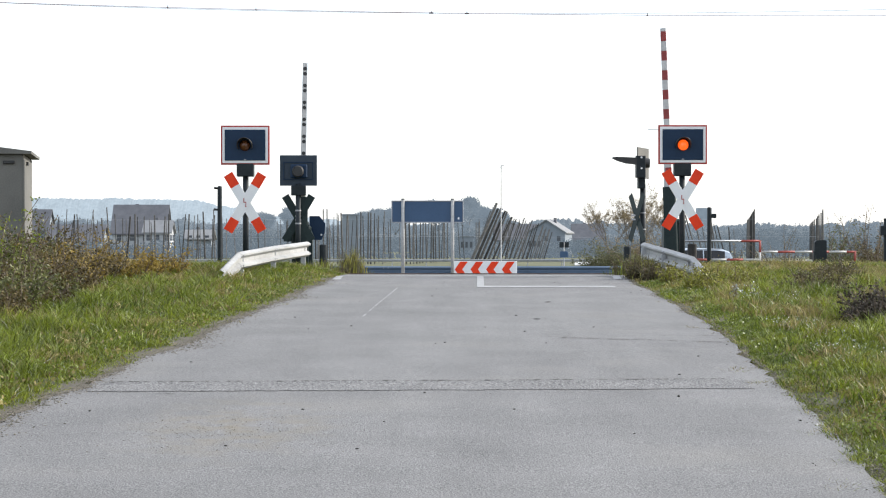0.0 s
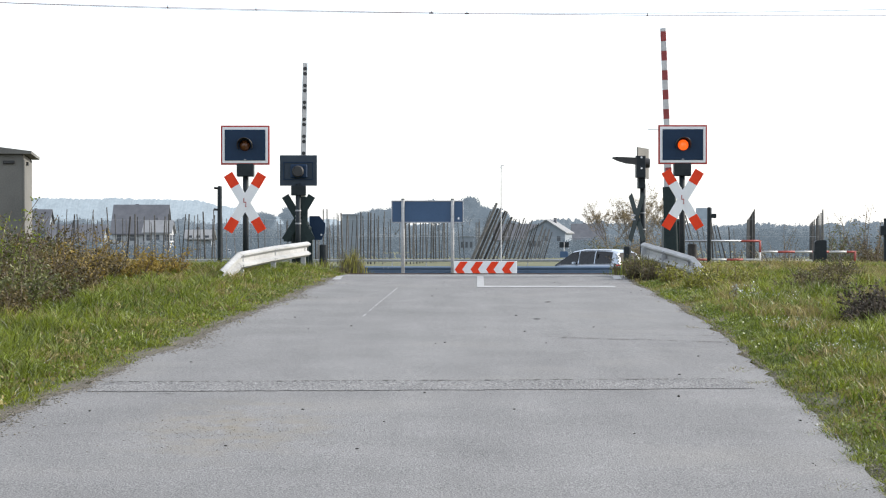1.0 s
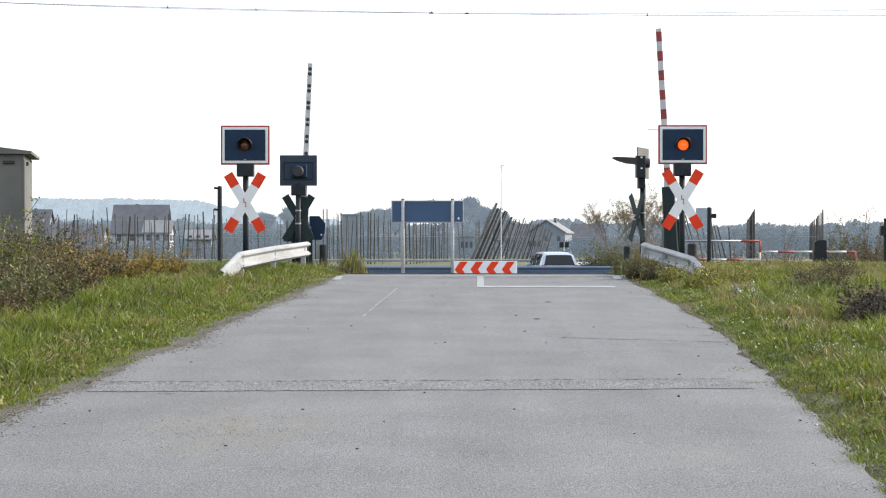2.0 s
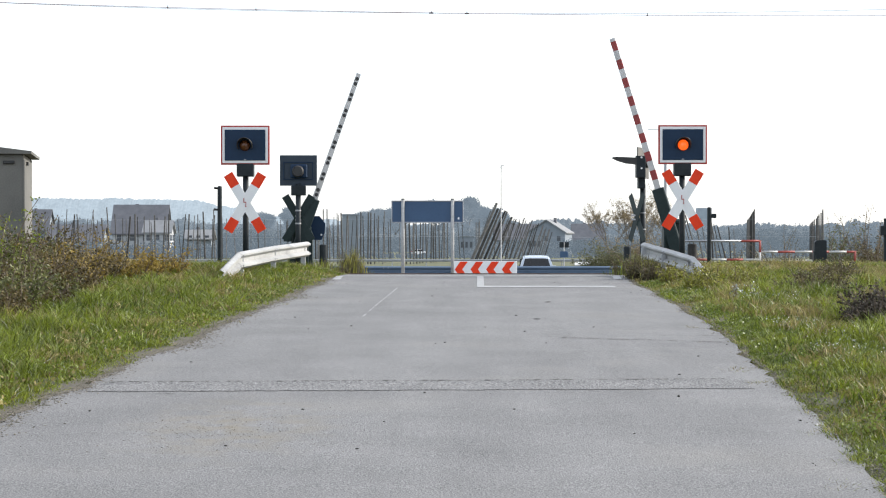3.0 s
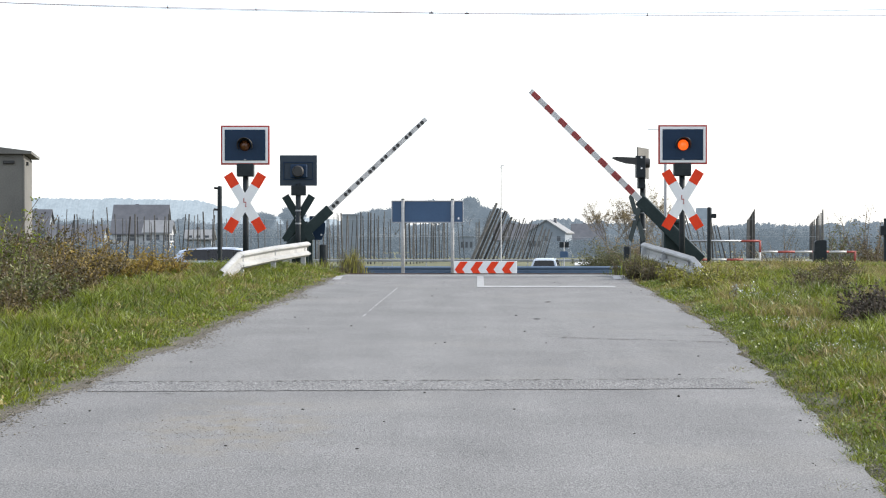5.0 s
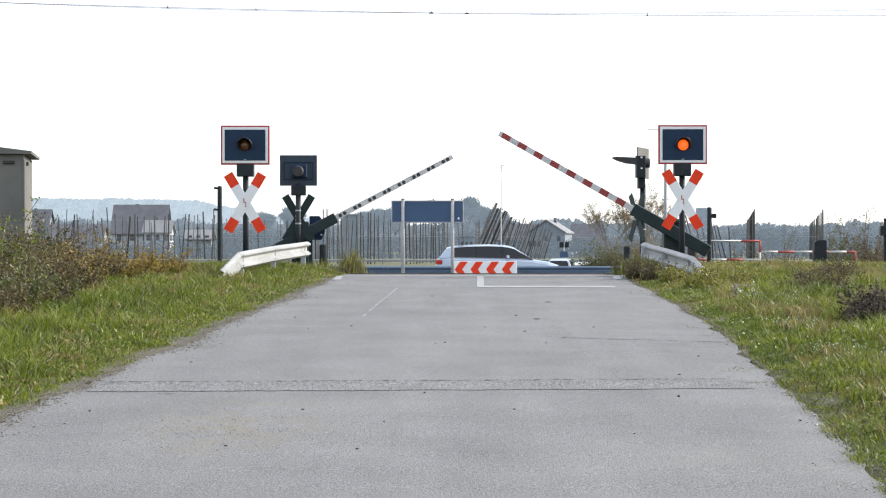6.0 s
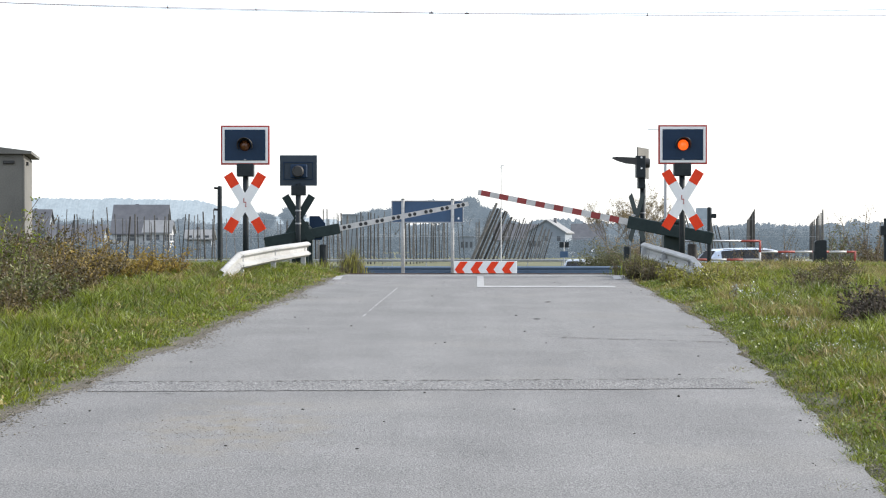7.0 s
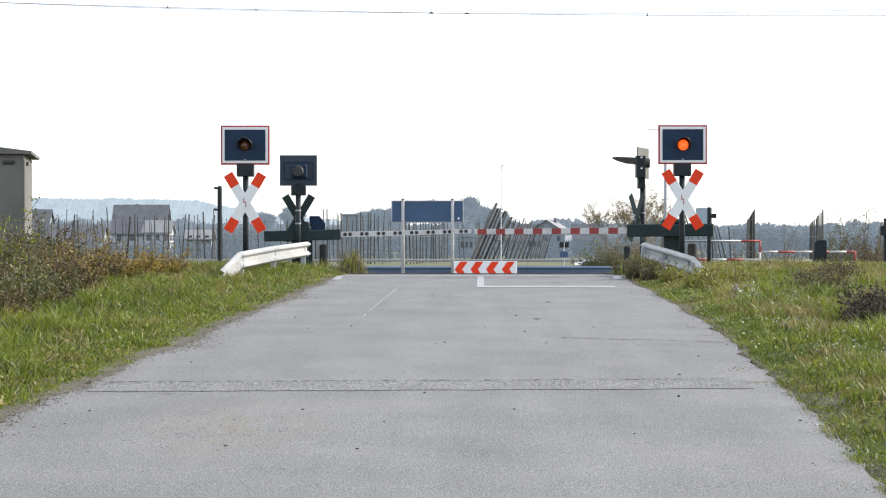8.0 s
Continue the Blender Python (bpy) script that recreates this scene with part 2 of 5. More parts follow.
def rod(bm, a, b, r0, r1=None, seg=10):
    a, b = Vector(a), Vector(b)
    d = b - a
    q = d.to_track_quat("Z", "Y").to_matrix().to_4x4()
    bmesh.ops.create_cone(bm, cap_ends=True, segments=seg, radius1=r0, radius2=r0 if r1 is None else r1, depth=d.length,
                          matrix=Matrix.Translation((a + b) / 2) @ q)
    return bm


def prism(bm, outline, depth, m=None):
    """An outline in x and z, extruded along y from 0 to depth."""
    m = m or Matrix()
    front = [bm.verts.new(m @ Vector((x, 0, z))) for x, z in outline]
    rear = [bm.verts.new(m @ Vector((x, depth, z))) for x, z in outline]
    bm.faces.new(front)
    bm.faces.new(rear[::-1])
    k = len(outline)
    for i in range(k):
        bm.faces.new((front[i], rear[i], rear[(i + 1) % k], front[(i + 1) % k]))
    return bm


def BM():
    return bmesh.new()


# ---------------- ground, road ----------------
ROAD_Y = np.array([-40, 0, 8.5, 11.5, 14, 17.6, 22, 28, 33, 36, 42, 50, 58, 66, 72, 82, 92, 134, 243, 370, 4000.0])
ROAD_Z = np.array([-0.9, -0.72, -0.64, -0.57, -0.48, -0.36, -0.225, -0.088, 0.0, -0.03, -0.14, -0.55, -0.9, -0.97, -1.22, -1.48, -1.70, -2.27, -2.38, -2.45, -2.6])
EDGE_Y = np.array([-40, 0, 8.5, 11.5, 14, 17.6, 22, 28, 33, 38, 50, 60.0])
EDGE_L = np.array([-5.0, -3.8, -3.2, -3.02, -2.87, -2.62, -2.4, -2.14, -2.05, -2.1, -5.0, -9.0])
EDGE_R = np.array([-0.5, 1.75, 2.23, 2.5, 2.73, 2.99, 3.12, 3.3, 3.53, 3.9, 9.0, 14.0])


def profile(y):
    """Height of the road along its length, smoothed."""
    return (np.interp(y - 1.2, ROAD_Y, ROAD_Z) + np.interp(y, ROAD_Y, ROAD_Z) * 2 + np.interp(y + 1.2, ROAD_Y, ROAD_Z)) / 4


def wob(x, y, k=1.0, amount=1.0):
    return amount * noise.noise((x * k, y * k, 3.7))


def main_y(x):
    """Centre line of the main road behind the guardrail."""
    return 65.3 + 0.010 * max(0, x - 3) ** 2 * (1 if x < 20 else 289 / (x - 3) ** 2) + 0.006 * min(0, max(x, -30) + 4) ** 2


def base_z(x, y):
    """Open ground beyond the track: it sinks to both sides of the junction."""
    return float(profile(y)) - min(0.35, 0.0011 * (x - 2) ** 2) * min(1, max(0, (y - 50) / 8)) * min(1, max(0, (110 - y) / 30))


def ground_z(x, y):
    z = base_z(x, y)
    l, r = float(np.interp(y, EDGE_Y, EDGE_L)), float(np.interp(y, EDGE_Y, EDGE_R))
    off = max(l - x, x - r)
    if off < 0 and y < 57:
        return z - 0.05
    if abs(y - main_y(x)) < 6:
        return base_z(x, main_y(x)) - 0.05
    rise = 0.0
    if y < 47:
        rise = 0.05 * min(1, off / 0.5) + wob(x, y, 0.5, 0.06) * min(1, off)
        side = min(1, max(0, (47 - y) / 4))
        rise += side * max(0.0, min(1, (y - 30) / 5)) * 0.10 * min(1, off)
    return z + rise - 0.02


def ribbon(name, ys, left, right, lift, material, across=2, jag=0.0, seed=0, label="", parent=None):
    rng = random.Random(seed)
    verts, faces = [], []
    for y in ys:
        l, r = left(y) + rng.uniform(-jag, jag), right(y) + rng.uniform(-jag, jag)
        for i in range(across + 1):
            x = l + (r - l) * i / across
            verts.append((x, y, float(profile(y)) + lift))
    for j in range(len(ys) - 1):
        for i in range(across):
            a = j * (across + 1) + i
            faces.append((a, a + 1, a + across + 2, a + across + 1))
    return mesh_part(name, verts, faces, material, parent, label)


def edge_l(y):
    return float(np.interp(y, EDGE_Y, EDGE_L)) + wob(1.5, y, 0.6, 0.1) + wob(9.5, y, 2.5, 0.05)


def edge_r(y):
    return float(np.interp(y, EDGE_Y, EDGE_R)) + wob(4.5, y, 0.6, 0.12) + wob(7.5, y, 2.5, 0.05)


def build_ground():
    xs = np.unique(np.concatenate([np.linspace(-3000, -200, 12), np.linspace(-200, -20, 13), np.linspace(-20, 20, 101), np.linspace(20, 200, 13), np.linspace(200, 3000, 12)]))
    ys = np.unique(np.concatenate([np.linspace(-400, -10, 8), np.linspace(-10, 6, 10), np.linspace(6, 60, 121), np.linspace(60, 160, 41), np.linspace(160, 600, 20), np.linspace(600, 4500, 12)]))
    verts = [(x, y, ground_z(x, y)) for y in ys for x in xs]
    k = len(xs)
    faces = [(j * k + i, j * k + i + 1, (j + 1) * k + i + 1, (j + 1) * k + i) for j in range(len(ys) - 1) for i in range(k - 1)]
    mats = [0 if ys[j] < 56 else 1 for j in range(len(ys) - 1) for i in range(k - 1)]
    ob = mesh_part("ground", verts, faces, [SOIL, FIELD], mats=mats)
    for p in ob.data.polygons:
        p.use_smooth = True
    return tagged(ob, "flat grassy verge and pale autumn fields", "ground", kind="structure")


build_ground()
road_ys = list(np.linspace(-38, 6, 30)) + list(np.linspace(6.2, 60, 220))
road = tagged(ribbon("road", road_ys, edge_l, edge_r, 0.0, ASPHALT, across=16, jag=0.03, seed=3),
              "worn grey asphalt road rising to the crossing", "road", kind="structure")


def build_main_road():
    verts, faces = [], []
    xs = np.linspace(-60, 60, 61)
    for x in xs:
        for dy in (-4.2, -1.4, 1.4, 4.2):
            y = main_y(x) + dy
            verts.append((x, y, base_z(x, main_y(x)) + 0.03))
    for i in range(60):
        for j in range(3):
            a = i * 4 + j
            faces.append((a, a + 1, a + 5, a + 4))
    tagged(mesh_part("main_road", verts, faces, ASPHALT), "grey asphalt main road behind the guardrail", "road", kind="structure")


build_main_road()


# ---------------- signals, crosses ----------------
def light_signal(m):
    """Rectangular warning-light board on a post; its front looks towards -y."""
    top = thing("warning_light", "dark blue rectangular light board, white and red rim, amber lamp", "signal light", m)
    b = box(BM(), (0, 0.03, 2.54), (0.95, 0.05, 0.765), 0.006)
    part("rim", b, DARKRED, top, "dark red enamel rim")
    b = box(BM(), (0, 0.005, 2.54), (0.885, 0.02, 0.70), 0.003)
    part("border", b, WHITE, top, "white enamel border")
    b = box(BM(), (0, -0.008, 2.54), (0.79, 0.02, 0.60), 0.003)
    part("face", b, PANEL, top)
    b = BM()
    box(b, (0, 0.14, 2.54), (0.6, 0.18, 0.45), 0.02)
    part("lamp_housing", b, POSTDARK, top)
    b = box(BM(), (0, 0.08, 2.055), (0.33, 0.2, 0.25), 0.012)
    part("junction_box", b, POSTDARK, top)
    b = rod(BM(), (0, 0.1, -0.3), (0, 0.1, 2.2), 0.057, seg=16)
    part("post", b, POSTDARK, top, smooth=True)
    # hood over the lamp
    b = BM()
    n = 20
    rings = []
    for (y0, r) in ((-0.02, 0.135), (-0.02, 0.15)):
        rings.append([(r * math.cos(math.pi * (i / n * 1.3 - 0.15)), r * math.sin(math.pi * (i / n * 1.3 - 0.15))) for i in range(n + 1)])
    fr = lambda i: -0.02 - 0.22 * (0.35 + 0.65 * math.sin(math.pi * i / n))
    va = [[b.verts.new((x, -0.018, 2.53 + z)) for x, z in rg] for rg in rings]
    vb = [[b.verts.new((x, fr(i), 2.53 + z)) for i, (x, z) in enumerate(rg)] for rg in rings]
    for i in range(n):
        b.faces.new((va[0][i], va[0][i + 1], vb[0][i + 1], vb[0][i]))
        b.faces.new((va[1][i], vb[1][i], vb[1][i + 1], va[1][i + 1]))
        b.faces.new((vb[0][i], vb[0][i + 1], vb[1][i + 1], vb[1][i]))
    part("hood", b, PLASTIC, top, smooth=True)
    b = BM()
    bmesh.ops.create_uvsphere(b, u_segments=28, v_segments=18, radius=0.108)
    lens = part("lens", b, LENS, top, "round amber flashing lens", smooth=True)
    lens.location = (0, -0.025, 2.53)
    b = prism(BM(), [(-0.03, 2.245), (0.03, 2.245), (0.0, 2.275)], 0.01, Matrix.Translation((0, -0.022, 0)))
    part("badge", b, GALV, top)
    return top, lens


def cross_sign(m, bolt=True, face=(WHITE, RED)):
    """St Andrew's cross; front towards -y, its centre at the origin."""
    top = thing("crossing_cross", "white St Andrew cross with red ends on the post", "road sign", m)
    for k, lean in enumerate((31, -31)):
        arm = BM()
        rot = Matrix.Rotation(radians(lean), 4, "Y")
        box(arm, (0, 0.012 * k, 0), (0.19, 0.01, 0.75), 0.002, rot)
        a = part("arm", arm, face[0], top)
        for sgn in (1, -1):
            e = BM()
            box(e, (0, 0.012 * k, sgn * (0.375 + 0.135)), (0.19, 0.01, 0.27), 0.002, rot)
            part("arm_end", e, face[1], a, "red reflective end" if face[1] is RED else "")
    if bolt:
        b = BM()
        prism(b, [(-0.035, 0.11), (-0.015, 0.11), (-0.02, 0.02), (0.035, 0.02), (0.03, -0.08), (0.045, -0.08), (0.025, -0.115), (0.0, -0.08), (0.015, -0.08), (0.018, 0.0), (-0.04, 0.0)],
              0.006, Matrix.Translation((0, -0.013, 0)) @ Matrix.Diagonal((0.75, 1, 0.8, 1)))
        part("flash_mark", b, DARKRED, top, "small dark flash mark")
    for z in (-0.05, 0.05):
        b = rod(BM(), (-0.07, 0.1, z), (0.07, 0.1, z), 0.02, seg=8)
        part("clamp", b, GALV, top)
    return top


light_left, lens_left = light_signal(pose(-3.85, 33, 0.0))
light_right, lens_right = light_signal(pose(4.665, 33, 0.01))
part("bracket_rod", rod(BM(), (-0.68, 0.02, 2.83), (-0.46, 0.02, 2.83), 0.008, seg=8), GALV, light_right, "thin steel rod")
cross_sign(pose(-3.85, 33 - 0.03, 1.42))
cross_sign(pose(4.66, 33 - 0.03, 1.48))


def far_signal(m):
    """The signal of the other side, seen from behind."""
    top = thing("warning_light", "dark warning-light board seen from behind on its post", "signal light", m)
    part("board", box(BM(), (0, 0, 2.43), (0.92, 0.03, 0.756), 0.006), BOARDBACK, top, "blue-grey sheet-metal back")
    for sx, sz, w, h in ((0, 0.21, 0.74, 0.02), (0, -0.21, 0.74, 0.02), (-0.36, 0, 0.02, 0.42), (0.36, 0, 0.02, 0.42)):
        part("stiffener", box(BM(), (sx, -0.03, 2.42 + sz), (w, 0.03, h), 0.004), PANEL, top)
    b = box(BM(), (0.02, -0.07, 2.41), (0.42, 0.1, 0.34), 0.03)
    part("lamp_housing", b, PANEL, top)
    b = rod(BM(), (0, -0.16, 2.40), (0, -0.24, 2.40), 0.15, 0.12, 20)
    part("lamp_back", b, PLASTIC, top)
    part("junction_box", box(BM(), (0.01, -0.05, 1.93), (0.36, 0.2, 0.24), 0.012), POSTDARK, top)
    part("post", rod(BM(), (0, -0.06, -0.4), (0, -0.06, 2.1), 0.065, seg=16), POSTDARK, top, smooth=True)
    for z in (1.1, 1.42):
        part("clamp_band", rod(BM(), (0, -0.06, z), (0, -0.06, z + 0.035), 0.074, seg=16), GALV, top)
    return top


far_signal(pose(-3.58, 42, 0.0))
cross_sign(pose(-3.58, 42.03, 1.25, 0, 0, 180), False, (GREEN, GREEN))
def side_signal(m):
    """The signal on the other roadside, turned along the main road; its front looks towards local -x."""
    top = thing("warning_light", "dark warning light turned sideways with a long hood", "signal light", m)
    part("board", box(BM(), (0.0, 0.1, 2.57), (0.03, 0.9, 0.74), 0.005, Matrix.Rotation(radians(-24), 4, "Z")), CONCRETE, top, "grey sheet-metal board")
    part("lamp_housing", box(BM(), (-0.07, -0.35, 2.46), (0.22, 0.3, 0.52), 0.012), POSTDARK, top)
    part("lamp_back", rod(BM(), (-0.02, -0.36, 2.55), (0.15, -0.36, 2.55), 0.14, 0.11, 18), PLASTIC, top)
    part("hood", prism(BM(), [(-0.17, -0.05), (-0.42, -0.02), (-0.62, 0.04), (-0.74, 0.10), (-0.73, 0.125), (-0.6, 0.13), (-0.17, 0.11)], 0.26, Matrix.Translation((0, -0.5, 2.565))), PLASTIC, top, "long dark lamp hood")
    for z in (2.68, 2.42):
        part("bolt", rod(BM(), (-0.06, -0.50, z), (-0.06, -0.515, z), 0.024, seg=10), WHITE, top)
    part("junction_box", box(BM(), (-0.02, -0.1, 2.12), (0.17, 0.28, 0.34), 0.012), POSTDARK, top)
    part("post", rod(BM(), (0.03, 0, -0.4), (0.03, 0, 2.05), 0.07, seg=16), POSTDARK, top, smooth=True)
    for z in (0.95, 1.35):
        part("clamp_band", rod(BM(), (0.03, 0, z), (0.03, 0, z + 0.03), 0.078, seg=16), GALV, top)
    return top


side_signal(pose(4.80, 41, 0.0))
cross_sign(pose(4.68, 40.9, 1.25, 0, 0, 113), False, (GREEN, GREEN))


# ---------------- barriers ----------------
def barrier(m, front, half):
    """Half barrier. The boom turns on the pivot 0.95 m above the base; front: on which side of the cabinet it hangs."""
    top = thing("barrier", "half barrier with a striped boom on a dark green drive cabinet", "level crossing barrier", m)
    part("cabinet", box(BM(), (0, 0.0, 0.36), (0.42, 0.4, 1.48), 0.02), GREEN, top, "dark green steel drive cabinet")
    part("cabinet_lid", box(BM(), (0, 0.0, 1.13), (0.52, 0.44, 0.12), 0.04), GREEN, top)
    part("base", box(BM(), (0, 0, -0.42), (0.6, 0.6, 0.3), 0.02), CONCRETE, top)
    boom = new("boom")
    boom.parent = top
    part("counterweight", box(BM(), (0.01, 0.30 * front, 0), (2 * half, 0.16, 0.26), 0.015), GREEN, boom, "dark green counterweight beam")
    part("hub", rod(BM(), (0, 0, 0), (0, 0.36 * front, 0), 0.11, seg=20), POSTDARK, boom)
    return top, boom


def striped_boom(boom, start, end, y):
    """Red and white boom: a white stub, fifteen stripes, a white tip."""
    step, tip = 0.205, 0.07
    first = end - tip - 15 * step
    cuts = [(start, first, False)] + [(first + k * step, first + (k + 1) * step, k % 2 == 0) for k in range(15)] + [(end - tip, end, False)]
    for a, c, red in cuts:
        tall = 0.13 - 0.014 * (a - start) / (end - start)
        part("stripe", box(BM(), ((a + c) / 2, y, 0), (c - a, 0.06, tall), 0.003), ARM_RED if red else BOOMWHITE, boom, "weathered red stripe" if red else "")


def dotted_boom(boom, start, end, y):
    """White boom seen from behind, with pairs of dark round reflectors."""
    b = prism(BM(), [(start, -0.07), (end, -0.055), (end, 0.055), (start, 0.07)], 0.06, Matrix.Translation((0, y - 0.03, 0)))
    part("boom_tube", b, BOOMWHITE, boom, "weathered white boom")
    for k in range(8):
        for dx in (0, 0.126):
            x = end - 0.14 - dx - 0.42 * k
            part("reflector", rod(BM(), (x, y - 0.028, 0), (x, y - 0.04, 0), 0.046, seg=12), PLASTIC, boom, "round dark reflector")


barrier_right, boom_right = barrier(pose(4.876, 36, 0.902 - 0.95), 1, 0.91)
barrier_left, boom_left = barrier(pose(-3.555, 42.4, 0.822 - 0.95), -1, 0.95)
part("drive_housing", prism(BM(), [(-0.2, -0.38), (0.3, -0.38), (0.3, 0.84), (0.33, 0.9), (0.17, 1.3), (-0.18, 1.3), (-0.42, 0.88), (-0.42, 0.8), (-0.2, 0.8)], 0.3, Matrix.Translation((0, -0.12, 0))), GREEN, barrier_left, "dark flared drive housing")
plate = part("rear_plate", prism(BM(), [(0.2, 0.95), (0.32, 0.84), (0.5, 0.84), (0.58, 1.0), (0.6, 1.25), (0.45, 1.44), (0.2, 1.44)], 0.05, Matrix.Translation((0, 0.2, 0))), PANEL, barrier_left, "dark cornered sheet-metal plate")
part("rivet", rod(BM(), (0.5, 0.2, 0.97), (0.5, 0.18, 0.97), 0.022, seg=10), WHITE, plate)
striped_boom(boom_right, 0.9, 4.263, 0.30)
dotted_boom(boom_left, 0.93, 4.28, -0.30)


# ---------------- guardrails ----------------
def w_beam(points, name, label, material, posts=(), parent=None, post_mat=GALV):
    """W-profile guardrail along points (its middle line)."""
    top = thing(name, label, "guardrail")
    prof = [(0.0, -0.155), (-0.02, -0.155), (-0.085, -0.115), (-0.085, -0.085), (0.0, -0.03), (0.0, 0.03), (-0.085, 0.085), (-0.085, 0.115), (-0.02, 0.155), (0.0, 0.155)]
    pts = [Vector(p) for p in points]
    for a, c in zip(pts[:-1], pts[1:]):
        b = BM()
        d = (c - a).normalized()
        nrm = Vector((d.y, -d.x, 0)).normalized()
        if nrm.y > 0:
            nrm = -nrm
        rows = []
        for p in (a - d * 0.01, c + d * 0.01):
            outer = [b.verts.new(p + nrm * (-o) + Vector((0, 0, z))) for o, z in prof]
            inner = [b.verts.new(p + nrm * (-o - 0.006) + Vector((0, 0, z))) for o, z in prof]
            rows.append(outer + inner[::-1])
        k = len(rows[0])
        for i in range(k):
            b.faces.new((rows[0][i], rows[0][(i + 1) % k], rows[1][(i + 1) % k], rows[1][i]))
        b.faces.new(rows[0])
        b.faces.new(rows[1][::-1])
        beam = part("beam", b, material, top)
        for p in (a, c):
            for z in (-0.09, 0.09):
                part("bolt", rod(BM(), p + nrm * 0.07 + Vector((0, 0, z)) + d * (0.08 if p is a else -0.08), p + nrm * 0.095 + Vector((0, 0, z)) + d * (0.08 if p is a else -0.08), 0.018, seg=8), GALV, beam)
    for p in posts:
        b = box(BM(), (p[0], p[1] + 0.09, (p[2] + p[3]) / 2), (0.1, 0.06, p[3] - p[2]), 0.008)
        part("post", b, post_mat, top)
    return top


w_beam([(-3.80, 28.9, 0.02), (-3.63, 30.0, 0.32), (-3.3, 32.7, 0.42), (-2.89, 36.0, 0.51)], "guardrail", "white painted guardrail bent down into the grass", WHITE_STEEL,
       posts=[(-3.62, 30.3, -0.2, 0.4), (-3.3, 32.9, -0.1, 0.5), (-2.95, 35.7, -0.1, 0.6)])
w_beam([(4.0, 33.6, 0.49), (4.22, 31.8, 0.37), (4.44, 30.0, 0.24), (4.52, 29.4, 0.07)], "guardrail", "white painted guardrail sloping down into the grass", WHITE_STEEL,
       posts=[(3.95, 33.3, -0.1, 0.55), (4.15, 31.8, -0.1, 0.42), (4.42, 30.2, -0.1, 0.3)])
w_beam([(-6, 59.5, -0.335), (-2, 59.5, -0.335), (2, 59.5, -0.335), (6, 59.5, -0.335), (9.0, 60.2, -0.335)], "guardrail", "steel guardrail along the main road, shade and sky blue in its colour", RAILSTEEL,
       posts=[(x, 59.5, -1.2, -0.2) for x in (-5, -1.5, 1.2, 4.2, 7.4)], post_mat=RAILSTEEL)


# ---------------- road signs beyond ----------------
def chevron_board(m):
    top = thing("chevron_board", "white direction board with red chevrons pointing to one side", "road sign", m)
    part("sheet", box(BM(), (0, 0, 0), (2.18, 0.025, 0.56), 0.01), WHITE, top)
    for i in range(4):
        x = -1.06 + i * 0.542
        b = prism(BM(), [(x, 0), (x + 0.19, 0.268), (x + 0.45, 0.268), (x + 0.26, 0), (x + 0.45, -0.268), (x + 0.19, -0.268)], 0.006, Matrix.Translation((0, -0.02, 0)))
        part("chevron", b, RED, top, "red chevron")
    for x in (-0.7, 0.7):
        part("post", rod(BM(), (x, 0.06, -0.75), (x, 0.06, 0.2), 0.035), GALV, top)
    return top


chevron_board(pose(1.465, 58.6, -0.28))


def blue_sign(m):
    top = thing("direction_sign", "large sign board from behind, shade blue put into its colour, two pale posts", "road sign", m)
    part("board", box(BM(), (0, 0.07, 0), (2.46, 0.03, 0.76), 0.01), SIGNBACK, top)
    for z in (0.37, -0.37):
        part("edge_rail", box(BM(), (0, 0.05, z), (2.5, 0.05, 0.035), 0.006), GALV, top)
    for x in (-1.235, 1.235):
        part("edge_rail", box(BM(), (x, 0.05, 0), (0.03, 0.05, 0.76), 0.006), GALV, top)
    for x in (-0.85, 0.87):
        p = part("post", rod(BM(), (x, 0.0, -2.5), (x, 0.0, 0.42), 0.06, seg=14), WHITE_STEEL, top, "pale steel post", smooth=True)
        part("cap", rod(BM(), (x, 0, 0.42), (x, 0, 0.45), 0.065, seg=14), PLASTIC, p)
    b = box(BM(), (1.08, -0.012 + 0.05, -0.23), (0.06, 0.006, 0.08), 0.01)
    part("sticker", b, WHITE, top, "small white sticker")
    return top


blue_sign(pose(-0.54, 58.8, 1.72))
b = thing("mast", "thin pale steel mast with a small fitting on top", "mast", pose(2.4, 70, -1.1))
part("pole", rod(BM(), (0, 0, 0), (0, 0, 4.9), 0.028, 0.02), BOOMWHITE, b)
part("fitting", box(BM(), (0, 0, 4.87), (0.05, 0.05, 0.16), 0.01), BOOMWHITE, b)
part("vane", box(BM(), (0.06, 0, 4.93), (0.12, 0.02, 0.03), 0.005), BOOMWHITE, b)


# ---------------- concrete hut ----------------
def hut():
    top = thing("equipment_hut", "weathered concrete railway hut with a flat overhanging roof", "hut", pose(-9.06, 36.7, -0.3, 0, 0, 9.8))
    part("wall", box(BM(), (-1.5, 1.25, 1.43), (3.0, 2.5, 2.86), 0.03), CONCRETE, top)
    part("roof", prism(BM(), [(-3.16, 2.86), (0.16, 2.86), (0.16, 2.92), (-0.5, 3.0), (-1.5, 3.06), (-2.5, 3.0), (-3.16, 2.92)], 2.76, Matrix.Translation((0, -0.13, 0))), CONCRETE, top, "thin cambered concrete roof slab")
    part("corner_bead", box(BM(), (-0.01, 0.01, 1.4), (0.05, 0.05, 2.7), 0.01), CONCRETE, top)
    for x in (-0.32, -1.6):
        part("vent", box(BM(), (x, -0.02, 2.68), (0.24, 0.06, 0.07), 0.01), PLASTIC, top, "dark vent slot")
    part("vent", box(BM(), (0.02, 0.7, 2.68), (0.06, 0.24, 0.07), 0.01), PLASTIC, top, "dark vent slot")


hut()


